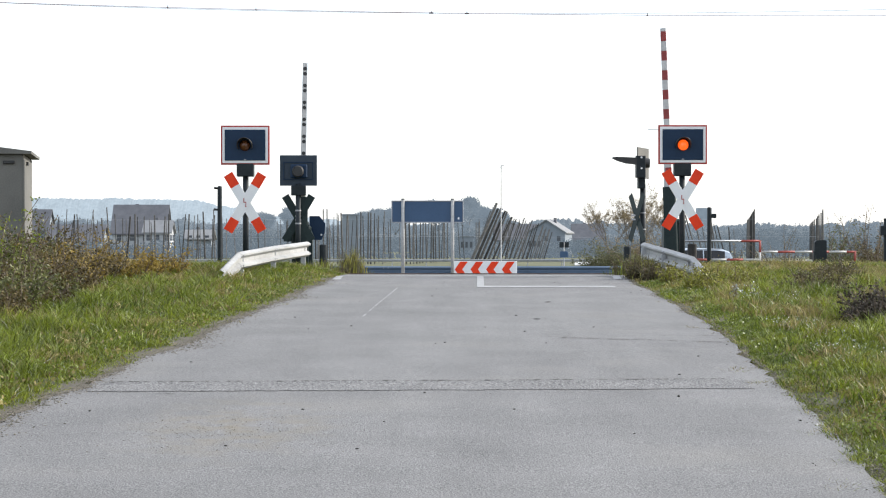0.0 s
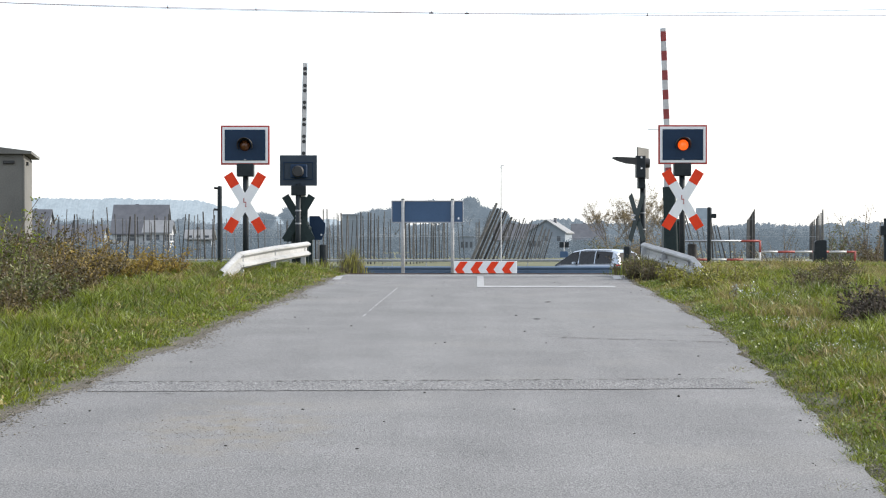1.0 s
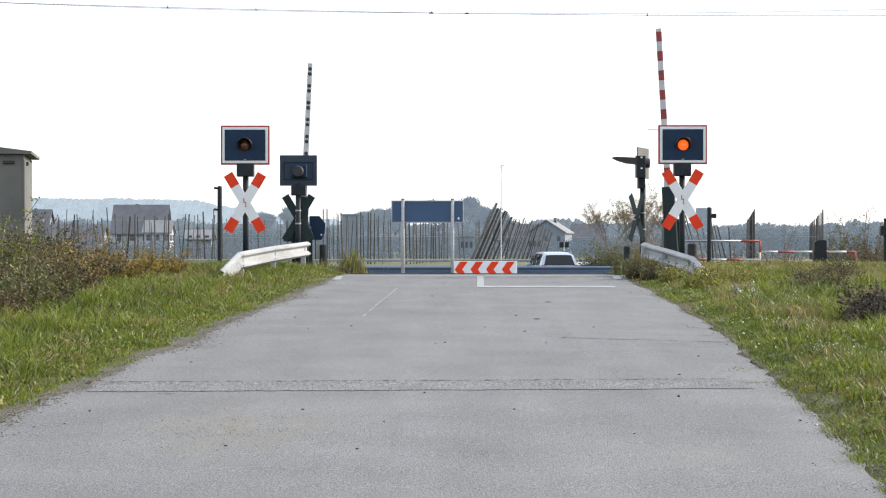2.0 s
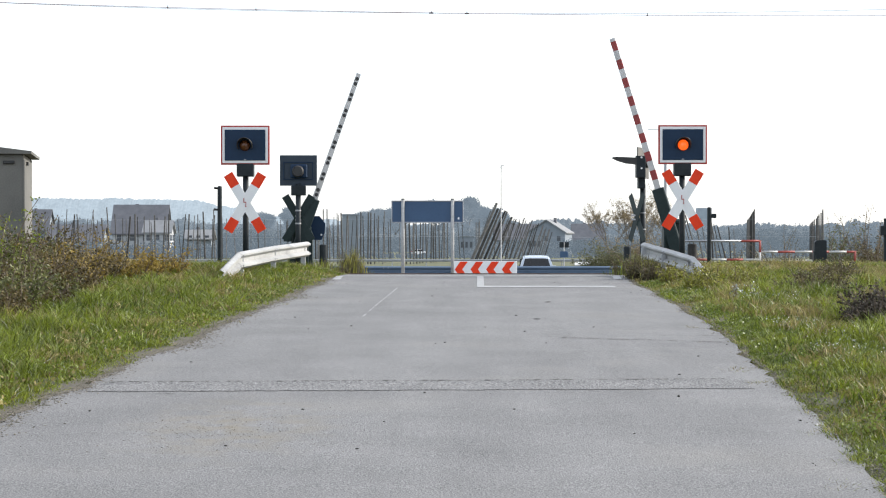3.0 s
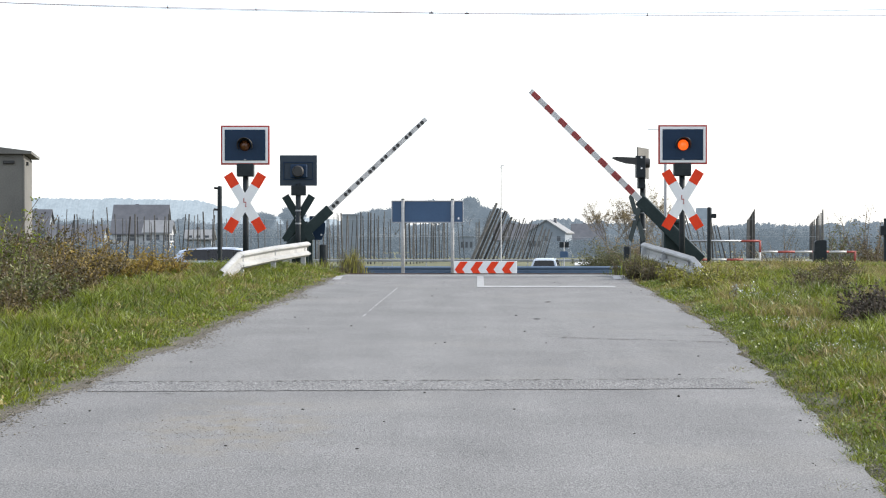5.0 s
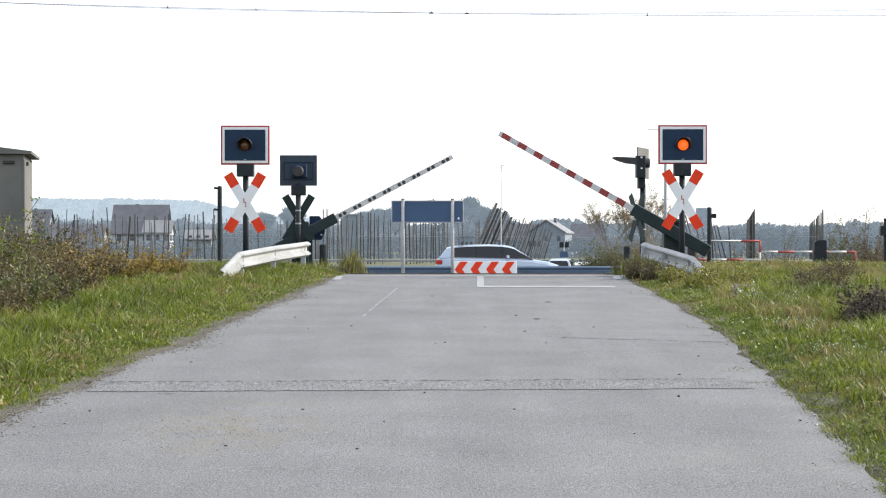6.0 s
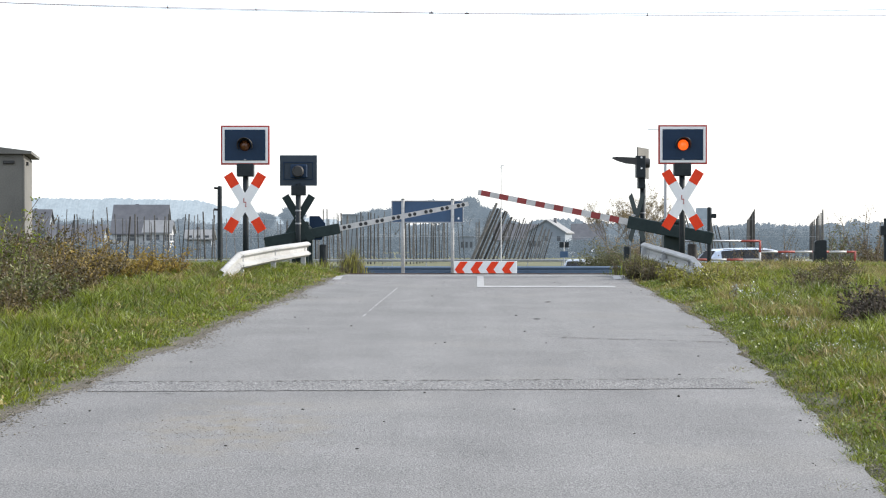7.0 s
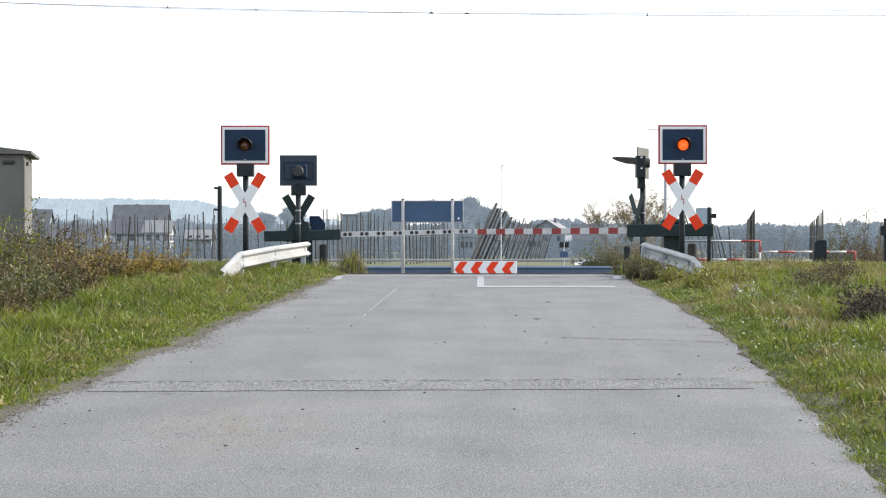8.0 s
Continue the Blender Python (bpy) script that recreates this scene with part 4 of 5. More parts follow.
def tussocks(side, count, per, seed):
    """Longer arching blades growing in tufts."""
    r = np.random.RandomState(seed)
    out = []
    for _ in range(count):
        y = 10.0 + 28.0 * r.rand() ** 0.9
        inner = float(np.interp(y, EDGE_Y, EDGE_L if side < 0 else EDGE_R))
        off = 0.35 + max(1.0, 0.28 * y - abs(inner)) * r.rand()
        x = inner + side * off
        n = int(per * r.uniform(0.5, 1.5))
        k = r.normal(0, 0.07, (n, 2))
        size = r.uniform(0.5, 1.25) * min(1, 0.35 + off * 0.5) * (0.8 if y > 29 else 1)
        out.append(np.c_[x + k[:, 0], y + k[:, 1], np.full(n, ground_z(x, y) - 0.01), 0.22 * size * r.uniform(0.6, 1.2, n), (0.006 + 0.0003 * y) * r.uniform(0.7, 1.3, n),
                         np.full(n, 1 if r.rand() < (0.14 if side < 0 else 0.35) else 0)])
    a = np.concatenate(out)
    return [a[:, i] for i in range(5)] + [a[:, 5].astype(np.int32)]


PALELEAF = surface("pale_dewy_leaf", (0.2, 0.23, 0.2), (0.34, 0.36, 0.32), 2, 0.4, fine=8, spread=0.4)
# sparkle of dew, painted as near-white specks
FLECK = surface("white_dew_glint", (0.5, 0.52, 0.48), (0.75, 0.76, 0.72), 2, 0.5, fine=8, spread=0.3)
blade_field("grass", "green verge grass with dry blades, uncut", verge(-1, 215000, 11), [GRASS, DRYGRASS, PALELEAF], 1)
blade_field("grass_tufts", "longer arching tufts of green and dry grass", tussocks(-1, 1000, 42, 21), [GRASS, DRYGRASS], 3, sprawl=(0.3, 1.1))
blade_field("grass", "yellow-green verge grass with dry patches", verge(1, 200000, 12), [GRASS, DRYGRASS, PALELEAF], 2)
blade_field("grass_tufts", "longer arching tufts of dry and green grass", tussocks(1, 620, 42, 22), [GRASS, DRYGRASS], 4, sprawl=(0.3, 1.1))
left_of = lambda y, u: np.interp(y, EDGE_Y, EDGE_L) - 0.12 - u * 0.14 * y
right_of = lambda y, u: np.interp(y, EDGE_Y, EDGE_R) + 0.12 + u * 0.11 * y
ground_leaves("weed_leaves", "low broad green weed leaves between the grass", LUSH, 26000, 0.012, 31, left_of, 9, 32, 0.07, 0.05)
ground_leaves("weed_leaves", "low broad green weed leaves between the grass", LUSH, 24000, 0.012, 32, right_of, 9, 30, 0.06, 0.05)
ground_leaves("fallen_leaves", "dry brown leaves caught in the grass", DRYGRASS, 9000, 0.018, 33, left_of, 9, 34, 0.09, 0.1)
# glints on the wet grass, laid out as small white leaves
ground_leaves("seed_fluff", "white flecks painted as dew glints over the grass", FLECK, 3600, 0.0075, 34, lambda y, u: np.interp(y, EDGE_Y, EDGE_R) + 0.55 + u * 1.9, 11.5, 19.5, 0.1, 0.12, 1.1)
ground_leaves("seed_fluff", "white flecks painted as dew glints over the grass", FLECK, 700, 0.0075, 35, lambda y, u: 3.9 + u * 1.6, 22.3, 25.5, 0.14, 0.1, 1.5)

GREENLEAF = surface("green_bramble_leaf", (0.045, 0.058, 0.016), (0.165, 0.165, 0.046), 1.2, 0.55, fine=6, spread=0.5, subsurface=0.3)
BRUSH = surface("dead_brushwood", (0.022, 0.018, 0.013), (0.085, 0.066, 0.045), 3, 0.85, fine=12, spread=0.5)
YELLOWWEED = surface("yellow_green_weed", (0.13, 0.14, 0.02), (0.3, 0.28, 0.05), 1.5, 0.6, fine=6, spread=0.5, subsurface=0.3)
WEED = surface("brown_weed", (0.05, 0.045, 0.02), (0.13, 0.11, 0.045), 1.5, 0.7, fine=6, spread=0.5, subsurface=0.25)
# brambles along the verge
for i, (x, y, rad, h, n, mat, seed) in enumerate((
        (-5.15, 19.9, 0.7, 0.5, 2200, LEAF, 13), (-5.55, 20.9, 0.8, 0.75, 2600, GREENLEAF, 14), (-5.2, 21.8, 0.6, 0.45, 2000, LEAF, 15), (-5.4, 23.5, 0.6, 0.55, 2200, GREENLEAF, 16), (-5.45, 25.6, 0.5, 0.5, 1800, LEAF, 17),
        (-5.75, 22.4, 0.8, 0.75, 2400, GREENLEAF, 1), (-6.2, 23.6, 0.9, 1.0, 3000, LEAF, 2), (-5.9, 25.0, 0.8, 0.95, 2600, LEAF, 3), (-6.9, 25.8, 0.9, 1.15, 2600, GREENLEAF, 4),
        (-6.1, 26.6, 0.9, 0.95, 2800, GOLDLEAF, 5), (-6.0, 28.2, 0.9, 0.95, 2800, LEAF, 6), (-7.0, 28.8, 0.9, 1.0, 2600, GREENLEAF, 7), (-5.55, 29.8, 0.85, 0.85, 2800, GOLDLEAF, 8),
        (-6.4, 31.0, 0.9, 0.9, 2600, GOLDLEAF, 9), (-7.6, 31.5, 1.0, 1.05, 2600, LEAF, 10), (-5.2, 31.2, 0.7, 0.7, 2000, GOLDLEAF, 11), (-8.1, 34.0, 1.0, 1.1, 2400, LEAF, 12))):
    shrub("bramble_bush", "tangled autumn bramble bush with golden leaves" if mat is GOLDLEAF else "tangled dark bramble bush with brown-green leaves", x, y, rad, h * (0.7 if x > -6.5 else 0.85), int(n * 1.6), 0.023, mat, seed, stems=46)
shrub("sapling", "thin sapling with a few yellow-green leaves", -6.58, 25.5, 0.3, 1.25, 800, 0.026, GRASS, 31, stems=9, lean=0.2)
for i, (x, y, rad, h, n, mat, seed, name, label, st) in enumerate((
        (3.58, 31.2, 0.25, 0.42, 900, WEED, 41, "weed_clump", "dry brown weeds at the road edge", 50),
        (3.72, 30.2, 0.25, 0.32, 700, WEED, 52, "weed_clump", "dry brown weeds at the road edge", 40),
        (3.95, 36.6, 0.4, 0.32, 700, WEED, 42, "weed_clump", "low dark weeds at the road edge", 24),
        (-2.5, 40.2, 0.3, 0.24, 900, WEED, 43, "weed_clump", "low dry weeds at the road edge", 34),
        (4.85, 19.2, 0.4, 0.36, 3600, BRUSH, 45, "brushwood", "dark heap of cut dry brushwood", 120),
        (5.25, 19.7, 0.5, 0.52, 4200, BRUSH, 46, "brushwood", "dark heap of cut dry brushwood", 120),
        (3.95, 28.8, 0.4, 0.3, 1500, YELLOWWEED, 71, "weed_clump", "yellow-green leafy weeds beside the guardrail", 40),
        (4.35, 27.9, 0.45, 0.3, 1700, YELLOWWEED, 72, "weed_clump", "yellow-green leafy weeds beside the guardrail", 40),
        (4.85, 27.5, 0.45, 0.27, 1600, YELLOWWEED, 73, "weed_clump", "yellow-green leafy weeds in the verge", 40),
        (4.0, 26.4, 0.4, 0.22, 1400, YELLOWWEED, 74, "weed_clump", "yellow-green leafy weeds in the verge", 36),
        (5.3, 29.4, 0.5, 0.24, 1500, YELLOWWEED, 75, "weed_clump", "yellow-green leafy weeds in the verge", 36),
        (5.3, 25.6, 0.5, 0.26, 1300, WEED, 76, "weed_clump", "dead brown weeds in the verge", 60),
        (5.95, 26.2, 0.5, 0.3, 1300, WEED, 77, "weed_clump", "dead brown weeds in the verge", 60),
        (6.1, 28.0, 0.5, 0.3, 1300, WEED, 78, "weed_clump", "dead brown weeds in the verge", 60),
        (6.9, 29.2, 0.5, 0.32, 1300, WEED, 79, "weed_clump", "dead brown weeds in the verge", 60),
        (7.4, 31.5, 0.6, 0.3, 1300, WEED, 80, "weed_clump", "dead brown weeds in the verge", 60),
        (9.6, 48.0, 0.6, 1.2, 1300, WEED, 47, "shrub", "bare thin shrub with few dry leaves", 60),
        (10.7, 46.0, 0.7, 1.25, 2600, GREENLEAF, 48, "shrub", "thin shrub with yellow-green leaves", 50),
        (11.7, 46.5, 0.9, 1.45, 2300, LEAF, 49, "shrub", "tall thin shrub with drying leaves", 60),
        (11.7, 45.0, 0.9, 1.3, 1500, LEAF, 50, "shrub", "low dark shrub beside the track", 30),
        (4.2, 23.6, 0.3, 0.2, 170, PALELEAF, 53, "weed_clump", "silvery thistle-like weeds in the grass", 24),
        (7.5, 44.0, 0.5, 0.6, 500, LEAF, 51, "shrub", "low dark shrub beside the track", 24))):
    shrub(name, label, x, y, rad, h, int(n * (2 if mat is WEED else 1.6)), 0.02 if mat in (WEED, PALELEAF, BRUSH, YELLOWWEED) else 0.023, mat, seed, stems=st, lean=0.7 if name == "brushwood" else 0.35)


def tall_grass(name, label, x, y, spread, count, low, high, materials, seed):
    """One clump of tall upright grass."""
    r = np.random.RandomState(seed)
    k = r.normal(0, spread, (count, 2))
    px, py = x + k[:, 0], y + k[:, 1] * 1.5
    z = np.array([ground_z(a, c) for a, c in zip(px, py)]) - 0.02
    h = r.uniform(low, high, count) * np.clip(1.15 - np.abs(k[:, 0]) / spread * 0.35, 0.3, 1)
    return blade_field(name, label, [px, py, z, h, 0.016 * r.uniform(0.6, 1.3, count), r.randint(0, len(materials), count)], materials, seed, sprawl=(0.05, 0.45))


tall_grass("grass_clump", "tall green and brown grass at the road edge", -2.28, 42.4, 0.2, 520, 0.35, 0.95, [YELLOWWEED, WEED], 91)
tall_grass("grass_clump", "tall green and brown grass at the road edge", -2.75, 40.0, 0.25, 420, 0.15, 0.45, [YELLOWWEED, WEED, GRASS], 92)
tall_grass("grass_clump", "tall dark grass beside the guardrail", 3.72, 31.4, 0.18, 420, 0.25, 0.6, [WEED, YELLOWWEED], 93)
tall_grass("grass_clump", "tall dark grass beside the guardrail", 3.85, 34.5, 0.25, 380, 0.2, 0.5, [WEED, GRASS], 94)


# ---------------- hop field ----------------
def hop_pole(h, r):
    b = rod(BM(), (0, 0, 0), (0, 0, h), r, r * 0.75, 7)
    ob = part("hop_pole", b, WOOD)
    return tagged(ob, "tall weathered wooden hop-field pole", "pole", "hop field poles")


rng = random.Random(5)
first_pole = hop_pole(7.4, 0.10)
first_pole.matrix_basis = pose(-20, 240, -2.37)


def plant_pole(slope, y, lean_x=0.0, size=1.0, tall=1.0):
    x = slope * y
    m = pose(x, y, float(profile(y)) - 0.02, rng.uniform(-1.5, 1.5), lean_x, 0)
    o = copy_thing(first_pole, m @ Matrix.Diagonal((size, size, tall, 1)))
    return o


for k in range(34):  # field on the open side of the post
    plant_pole(-0.245 + 0.118 * (k + rng.uniform(-0.3, 0.3)) / 34, rng.choice((225, 245, 262, 285)), rng.gauss(0, 3.0), rng.choice((0.8, 1.0, 1.5)), rng.uniform(0.85, 1.08))
for k in range(22):
    plant_pole(-0.075 + 0.045 * (k + rng.uniform(-0.4, 0.4)) / 22, rng.choice((240, 262, 285)), rng.gauss(0, 1.5), rng.choice((0.7, 1.0, 1.25)), rng.uniform(0.9, 1.06))
for k in range(14):
    plant_pole(-0.023 + 0.027 * (k + rng.uniform(-0.3, 0.3)) / 14, 236 + 3 * k, rng.gauss(0, 0.8))
for k in range(18):  # leaning rows
    plant_pole(0.0155 + 0.044 * k / 17, 228 + 5 * k, 24 - 0.4 * k + rng.gauss(0, 1.2), 2.3 - 0.15 * k if k < 6 else 1.1, 1.2 - 0.025 * k + rng.uniform(-0.08, 0.06))
    plant_pole(0.0165 + 0.042 * k / 17, 236 + 5 * k, 21 - 0.4 * k + rng.gauss(0, 3.0), 0.85, 1.08 - 0.015 * k + rng.uniform(-0.1, 0.05))
for k in range(10):
    plant_pole(0.149 + 0.0026 * k, 226 + 6 * k, -16 + 1.0 * k + rng.gauss(0, 4), 1.25 if k % 3 else 0.8, 1.0 - 0.03 * k)
for k in range(12):  # rows seen end on
    plant_pole(0.1837 - 0.00042 * k, 222 + 7 * k, rng.gauss(0, 0.4), 1.15, 1.0 - 0.006 * k)
    plant_pole(0.2243 - 0.00072 * k, 222 + 9 * k, rng.gauss(0, 0.4), 1.15, 1.0 - 0.008 * k)
for k in range(40):
    plant_pole(-0.25 + 0.30 * (k + rng.random()) / 40, 300 + rng.uniform(0, 25), rng.gauss(0, 3.0), 0.8)
for k in range(24):
    plant_pole(-0.13 + 0.18 * rng.random(), 330 + rng.uniform(0, 30), rng.gauss(0, 1.2), 0.8)
for y, z in ((228, 3.9), (250, 1.6)):
    line("trellis_wire", [(-0.3 * y, y, z), (-0.15 * y, y, z - 0.25), (0.0, y, z), (0.07 * y, y, z - 0.15), (0.3 * y, y, z)], 0.012, GALV, "thin steel trellis wire between the poles", "wire")


# ---------------- far road, signs, houses ----------------
def strip(name, label, pts, width, material):
    verts, faces = [], []
    for i, (x, y) in enumerate(pts):
        x2, y2 = pts[min(i + 1, len(pts) - 1)]
        x1, y1 = pts[max(i - 1, 0)]
        d = Vector((x2 - x1, y2 - y1)).normalized()
        for k in (-1, 1):
            px, py = x - d.y * k * width / 2, y + d.x * k * width / 2
            verts.append((px, py, base_z(x, y) + 0.05))
    for i in range(len(pts) - 1):
        faces.append((2 * i, 2 * i + 2, 2 * i + 3, 2 * i + 1))
    return tagged(mesh_part(name, verts, faces, material), label, "road", kind="structure")


strip("side_road", "grey asphalt side road leading away across the fields", [(5.2, 70), (4.7, 78.5), (4.65, 84), (4.9, 91), (5.8, 100.5), (8, 114.8), (12, 136), (19, 175), (28, 230), (36, 285)], 6.0, ASPHALT)
PALEROAD = surface("pale_concrete_road", (0.4, 0.4, 0.38), (0.55, 0.55, 0.52), 0.2, 0.6, fine=2)
strip("far_road", "pale road crossing the fields far away", [(x, 292 + 0.0006 * x * x) for x in range(-140, 141, 10)], 7.0, PALEROAD)


strip("far_lane", "pale lane far behind the hop field", [(x, 420) for x in range(-140, 141, 20)], 6.0, PALEROAD)


w_beam([(x, 200, -1.45) for x in (-48, -32, -16, 0, 10, 20)], "guardrail", "pale guardrail along the field road far away", GALV,
       posts=[(x, 200, -2.4, -1.4) for x in range(-46, 20, 4)], post_mat=GALV)


def house(name, label, x, y, w, depth, wall_h, roof_h, turn, wall, roof, windows=4, base=None):
    z = base_z(x, y) if base is None else base
    top = thing(name, label, "house", pose(x, y, z - 0.1, 0, 0, turn))
    part("wall", prism(BM(), [(-w / 2, 0), (w / 2, 0), (w / 2, wall_h), (0, wall_h + roof_h), (-w / 2, wall_h)], depth), wall, top)
    for s in (1, -1):
        b = prism(BM(), [(s * (w / 2 + 0.5), wall_h - 0.4), (s * (w / 2 + 0.5), wall_h - 0.15), (0, wall_h + roof_h + 0.3), (0, wall_h + roof_h + 0.03)], depth + 1.0, Matrix.Translation((0, -0.5, 0)))
        r = part("roof", b, roof, top)
    part("chimney", box(BM(), (w * 0.12, depth * 0.6, wall_h + roof_h * 0.9), (0.7, 0.7, 2.0), 0.03), ROOFTILE, top)
    for k in range(windows):
        for zz in (1.6, 4.2)[:2 if wall_h > 4 else 1]:
            part("window", box(BM(), (-w / 2 + w * (k + 0.5) / windows, -0.02, zz), (0.9, 0.1, 1.2), 0.02), DARKPANE, top)
            part("window", box(BM(), (-w / 2 - 0.0, depth * (k + 0.5) / windows, zz), (0.1, 0.9, 1.2), 0.02), DARKPANE, top)
    return top


def block(name, label, x, y, w, depth, h, wall, floors, turn=0.0):
    """Flat-roofed building with a parapet and rows of windows."""
    top = thing(name, label, "building", pose(x, y, base_z(x, y) - 0.1, 0, 0, turn))
    part("wall", box(BM(), (0, depth / 2, h / 2), (w, depth, h), 0.02), wall, top)
    part("parapet", box(BM(), (0, depth / 2, h + 0.15), (w + 0.3, depth + 0.3, 0.3), 0.03), wall, top)
    for f in range(floors):
        for k in range(3):
            part("window", box(BM(), (w * (k - 1) / 3.2, -0.02, h - 1.6 - 2.8 * f), (w * 0.16, 0.08, 1.2), 0.02), DARKPANE, top)
    return top


house("house", "house with a large dark tiled roof and pale gable", -57.2, 352, 9, 10.6, 5.2, 5.6, 92, RENDERWALL, ROOFTILE)
house("house", "low white building beside the dark-roofed house", -54.4, 340, 5, 5.0, 5.4, 2.0, 90, RENDERWALL, GREYROOF, 3)
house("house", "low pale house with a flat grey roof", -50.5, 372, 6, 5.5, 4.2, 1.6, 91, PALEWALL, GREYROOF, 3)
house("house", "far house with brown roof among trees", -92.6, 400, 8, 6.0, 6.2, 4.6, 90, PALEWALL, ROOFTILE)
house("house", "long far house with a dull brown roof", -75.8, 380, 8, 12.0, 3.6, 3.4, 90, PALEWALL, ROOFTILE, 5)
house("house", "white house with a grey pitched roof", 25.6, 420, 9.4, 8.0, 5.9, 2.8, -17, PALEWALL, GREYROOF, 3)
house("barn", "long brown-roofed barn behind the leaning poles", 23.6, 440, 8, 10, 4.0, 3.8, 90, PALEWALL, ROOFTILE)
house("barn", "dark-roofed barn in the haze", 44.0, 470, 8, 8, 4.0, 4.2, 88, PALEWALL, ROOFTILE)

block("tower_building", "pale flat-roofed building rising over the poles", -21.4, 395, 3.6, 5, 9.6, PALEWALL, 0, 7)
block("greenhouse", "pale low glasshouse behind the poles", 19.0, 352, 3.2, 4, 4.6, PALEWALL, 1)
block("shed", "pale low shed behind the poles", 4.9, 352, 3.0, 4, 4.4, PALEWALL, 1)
block("tower_building", "hazy square building rising over the far woods", 196.0, 1270, 10.5, 10, 29.0, HAZEWALL, 0)
# added strip: the side road's sun glare as pale concrete colour
strip("road_glare_strip", "pale strip for the sun glare on the side road beyond the guardrail", [(20.5, 222), (22.5, 248), (25.0, 276), (27.0, 300)], 6.5, PALEROAD)

s = thing("road_sign", "pair of small dark direction signs on a post", "road sign", pose(10.7, 150, base_z(10.7, 150)))
part("post", rod(BM(), (0, 0, 0), (0, 0, 3.0), 0.06), GALV, s)
for sx in (-0.22, 0.24):
    part("board", box(BM(), (sx, -0.08, 2.75), (0.38, 0.04, 0.5), 0.01, Matrix.Rotation(radians(0), 4, "Y")), POSTDARK, s)
part("board", box(BM(), (0, -0.08, 1.9), (0.7, 0.04, 0.55), 0.01), SIGNBACK, s)


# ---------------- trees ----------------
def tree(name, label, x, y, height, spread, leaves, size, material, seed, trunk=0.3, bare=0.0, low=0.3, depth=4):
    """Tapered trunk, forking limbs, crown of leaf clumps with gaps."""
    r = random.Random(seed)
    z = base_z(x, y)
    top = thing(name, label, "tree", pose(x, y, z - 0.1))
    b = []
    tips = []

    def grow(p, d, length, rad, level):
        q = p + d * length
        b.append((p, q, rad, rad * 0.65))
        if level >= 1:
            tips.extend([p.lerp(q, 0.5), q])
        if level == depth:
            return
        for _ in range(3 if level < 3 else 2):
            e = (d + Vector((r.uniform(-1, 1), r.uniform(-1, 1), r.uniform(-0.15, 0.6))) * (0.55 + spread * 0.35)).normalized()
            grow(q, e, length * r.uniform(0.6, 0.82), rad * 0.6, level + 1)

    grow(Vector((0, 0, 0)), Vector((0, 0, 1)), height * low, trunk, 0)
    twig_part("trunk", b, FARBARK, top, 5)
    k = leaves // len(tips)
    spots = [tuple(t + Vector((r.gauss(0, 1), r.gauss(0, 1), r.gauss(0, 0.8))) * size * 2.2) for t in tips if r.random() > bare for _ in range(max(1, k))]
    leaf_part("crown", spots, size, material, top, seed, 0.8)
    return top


# bark and autumn leaf paled: the haze before these trees is in their colour
FARBARK = surface("hazy_bark", (0.12, 0.11, 0.1), (0.2, 0.18, 0.16), 1.0, 0.9)
AUTUMN = surface("hazy_autumn_leaf", (0.15, 0.12, 0.07), (0.27, 0.21, 0.12), 0.5, 0.9, fine=2, spread=0.35, subsurface=0.3)
OLIVE = surface("olive_bush_leaf", (0.075, 0.083, 0.04), (0.15, 0.145, 0.065), 0.5, 0.8, fine=2, spread=0.35, subsurface=0.3)
for x, y, h, seed in ((12.2, 122, 7.2, 3), (13.7, 124, 8.2, 4), (15.2, 126, 8.3, 5), (16.3, 130, 7.6, 9)):
    tree("tree", "half-bare autumn tree with fine twigs behind the crossing", x, y, h, 0.62, 5200, 0.032, AUTUMN, seed, 0.085, 0.2, 0.235, 6)
for x, y, rad, h, mat, seed in ((10.3, 108, 1.2, 1.7, OLIVE, 61), (11.3, 109, 1.3, 2.2, OLIVE, 63), (12.9, 112, 1.6, 2.6, AUTUMN, 62), (14.6, 114, 1.6, 2.5, AUTUMN, 64), (12.2, 107, 1.2, 1.6, OLIVE, 65)):
    shrub("bush", "rounded olive-green bush beside the side road" if mat is OLIVE else "rounded brownish bush beside the side road", x, y, rad, h, 16000, 0.055, mat, seed, stems=130, lean=0.6)
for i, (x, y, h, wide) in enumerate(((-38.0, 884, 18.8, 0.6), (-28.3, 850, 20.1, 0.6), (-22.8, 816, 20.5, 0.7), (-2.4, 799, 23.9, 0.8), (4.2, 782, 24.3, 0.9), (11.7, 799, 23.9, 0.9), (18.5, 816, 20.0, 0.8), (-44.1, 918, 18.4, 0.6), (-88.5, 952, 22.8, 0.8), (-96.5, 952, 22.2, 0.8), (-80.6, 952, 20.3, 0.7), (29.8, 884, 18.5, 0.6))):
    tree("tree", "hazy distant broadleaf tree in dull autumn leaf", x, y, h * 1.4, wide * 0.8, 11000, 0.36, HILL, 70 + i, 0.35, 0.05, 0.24)


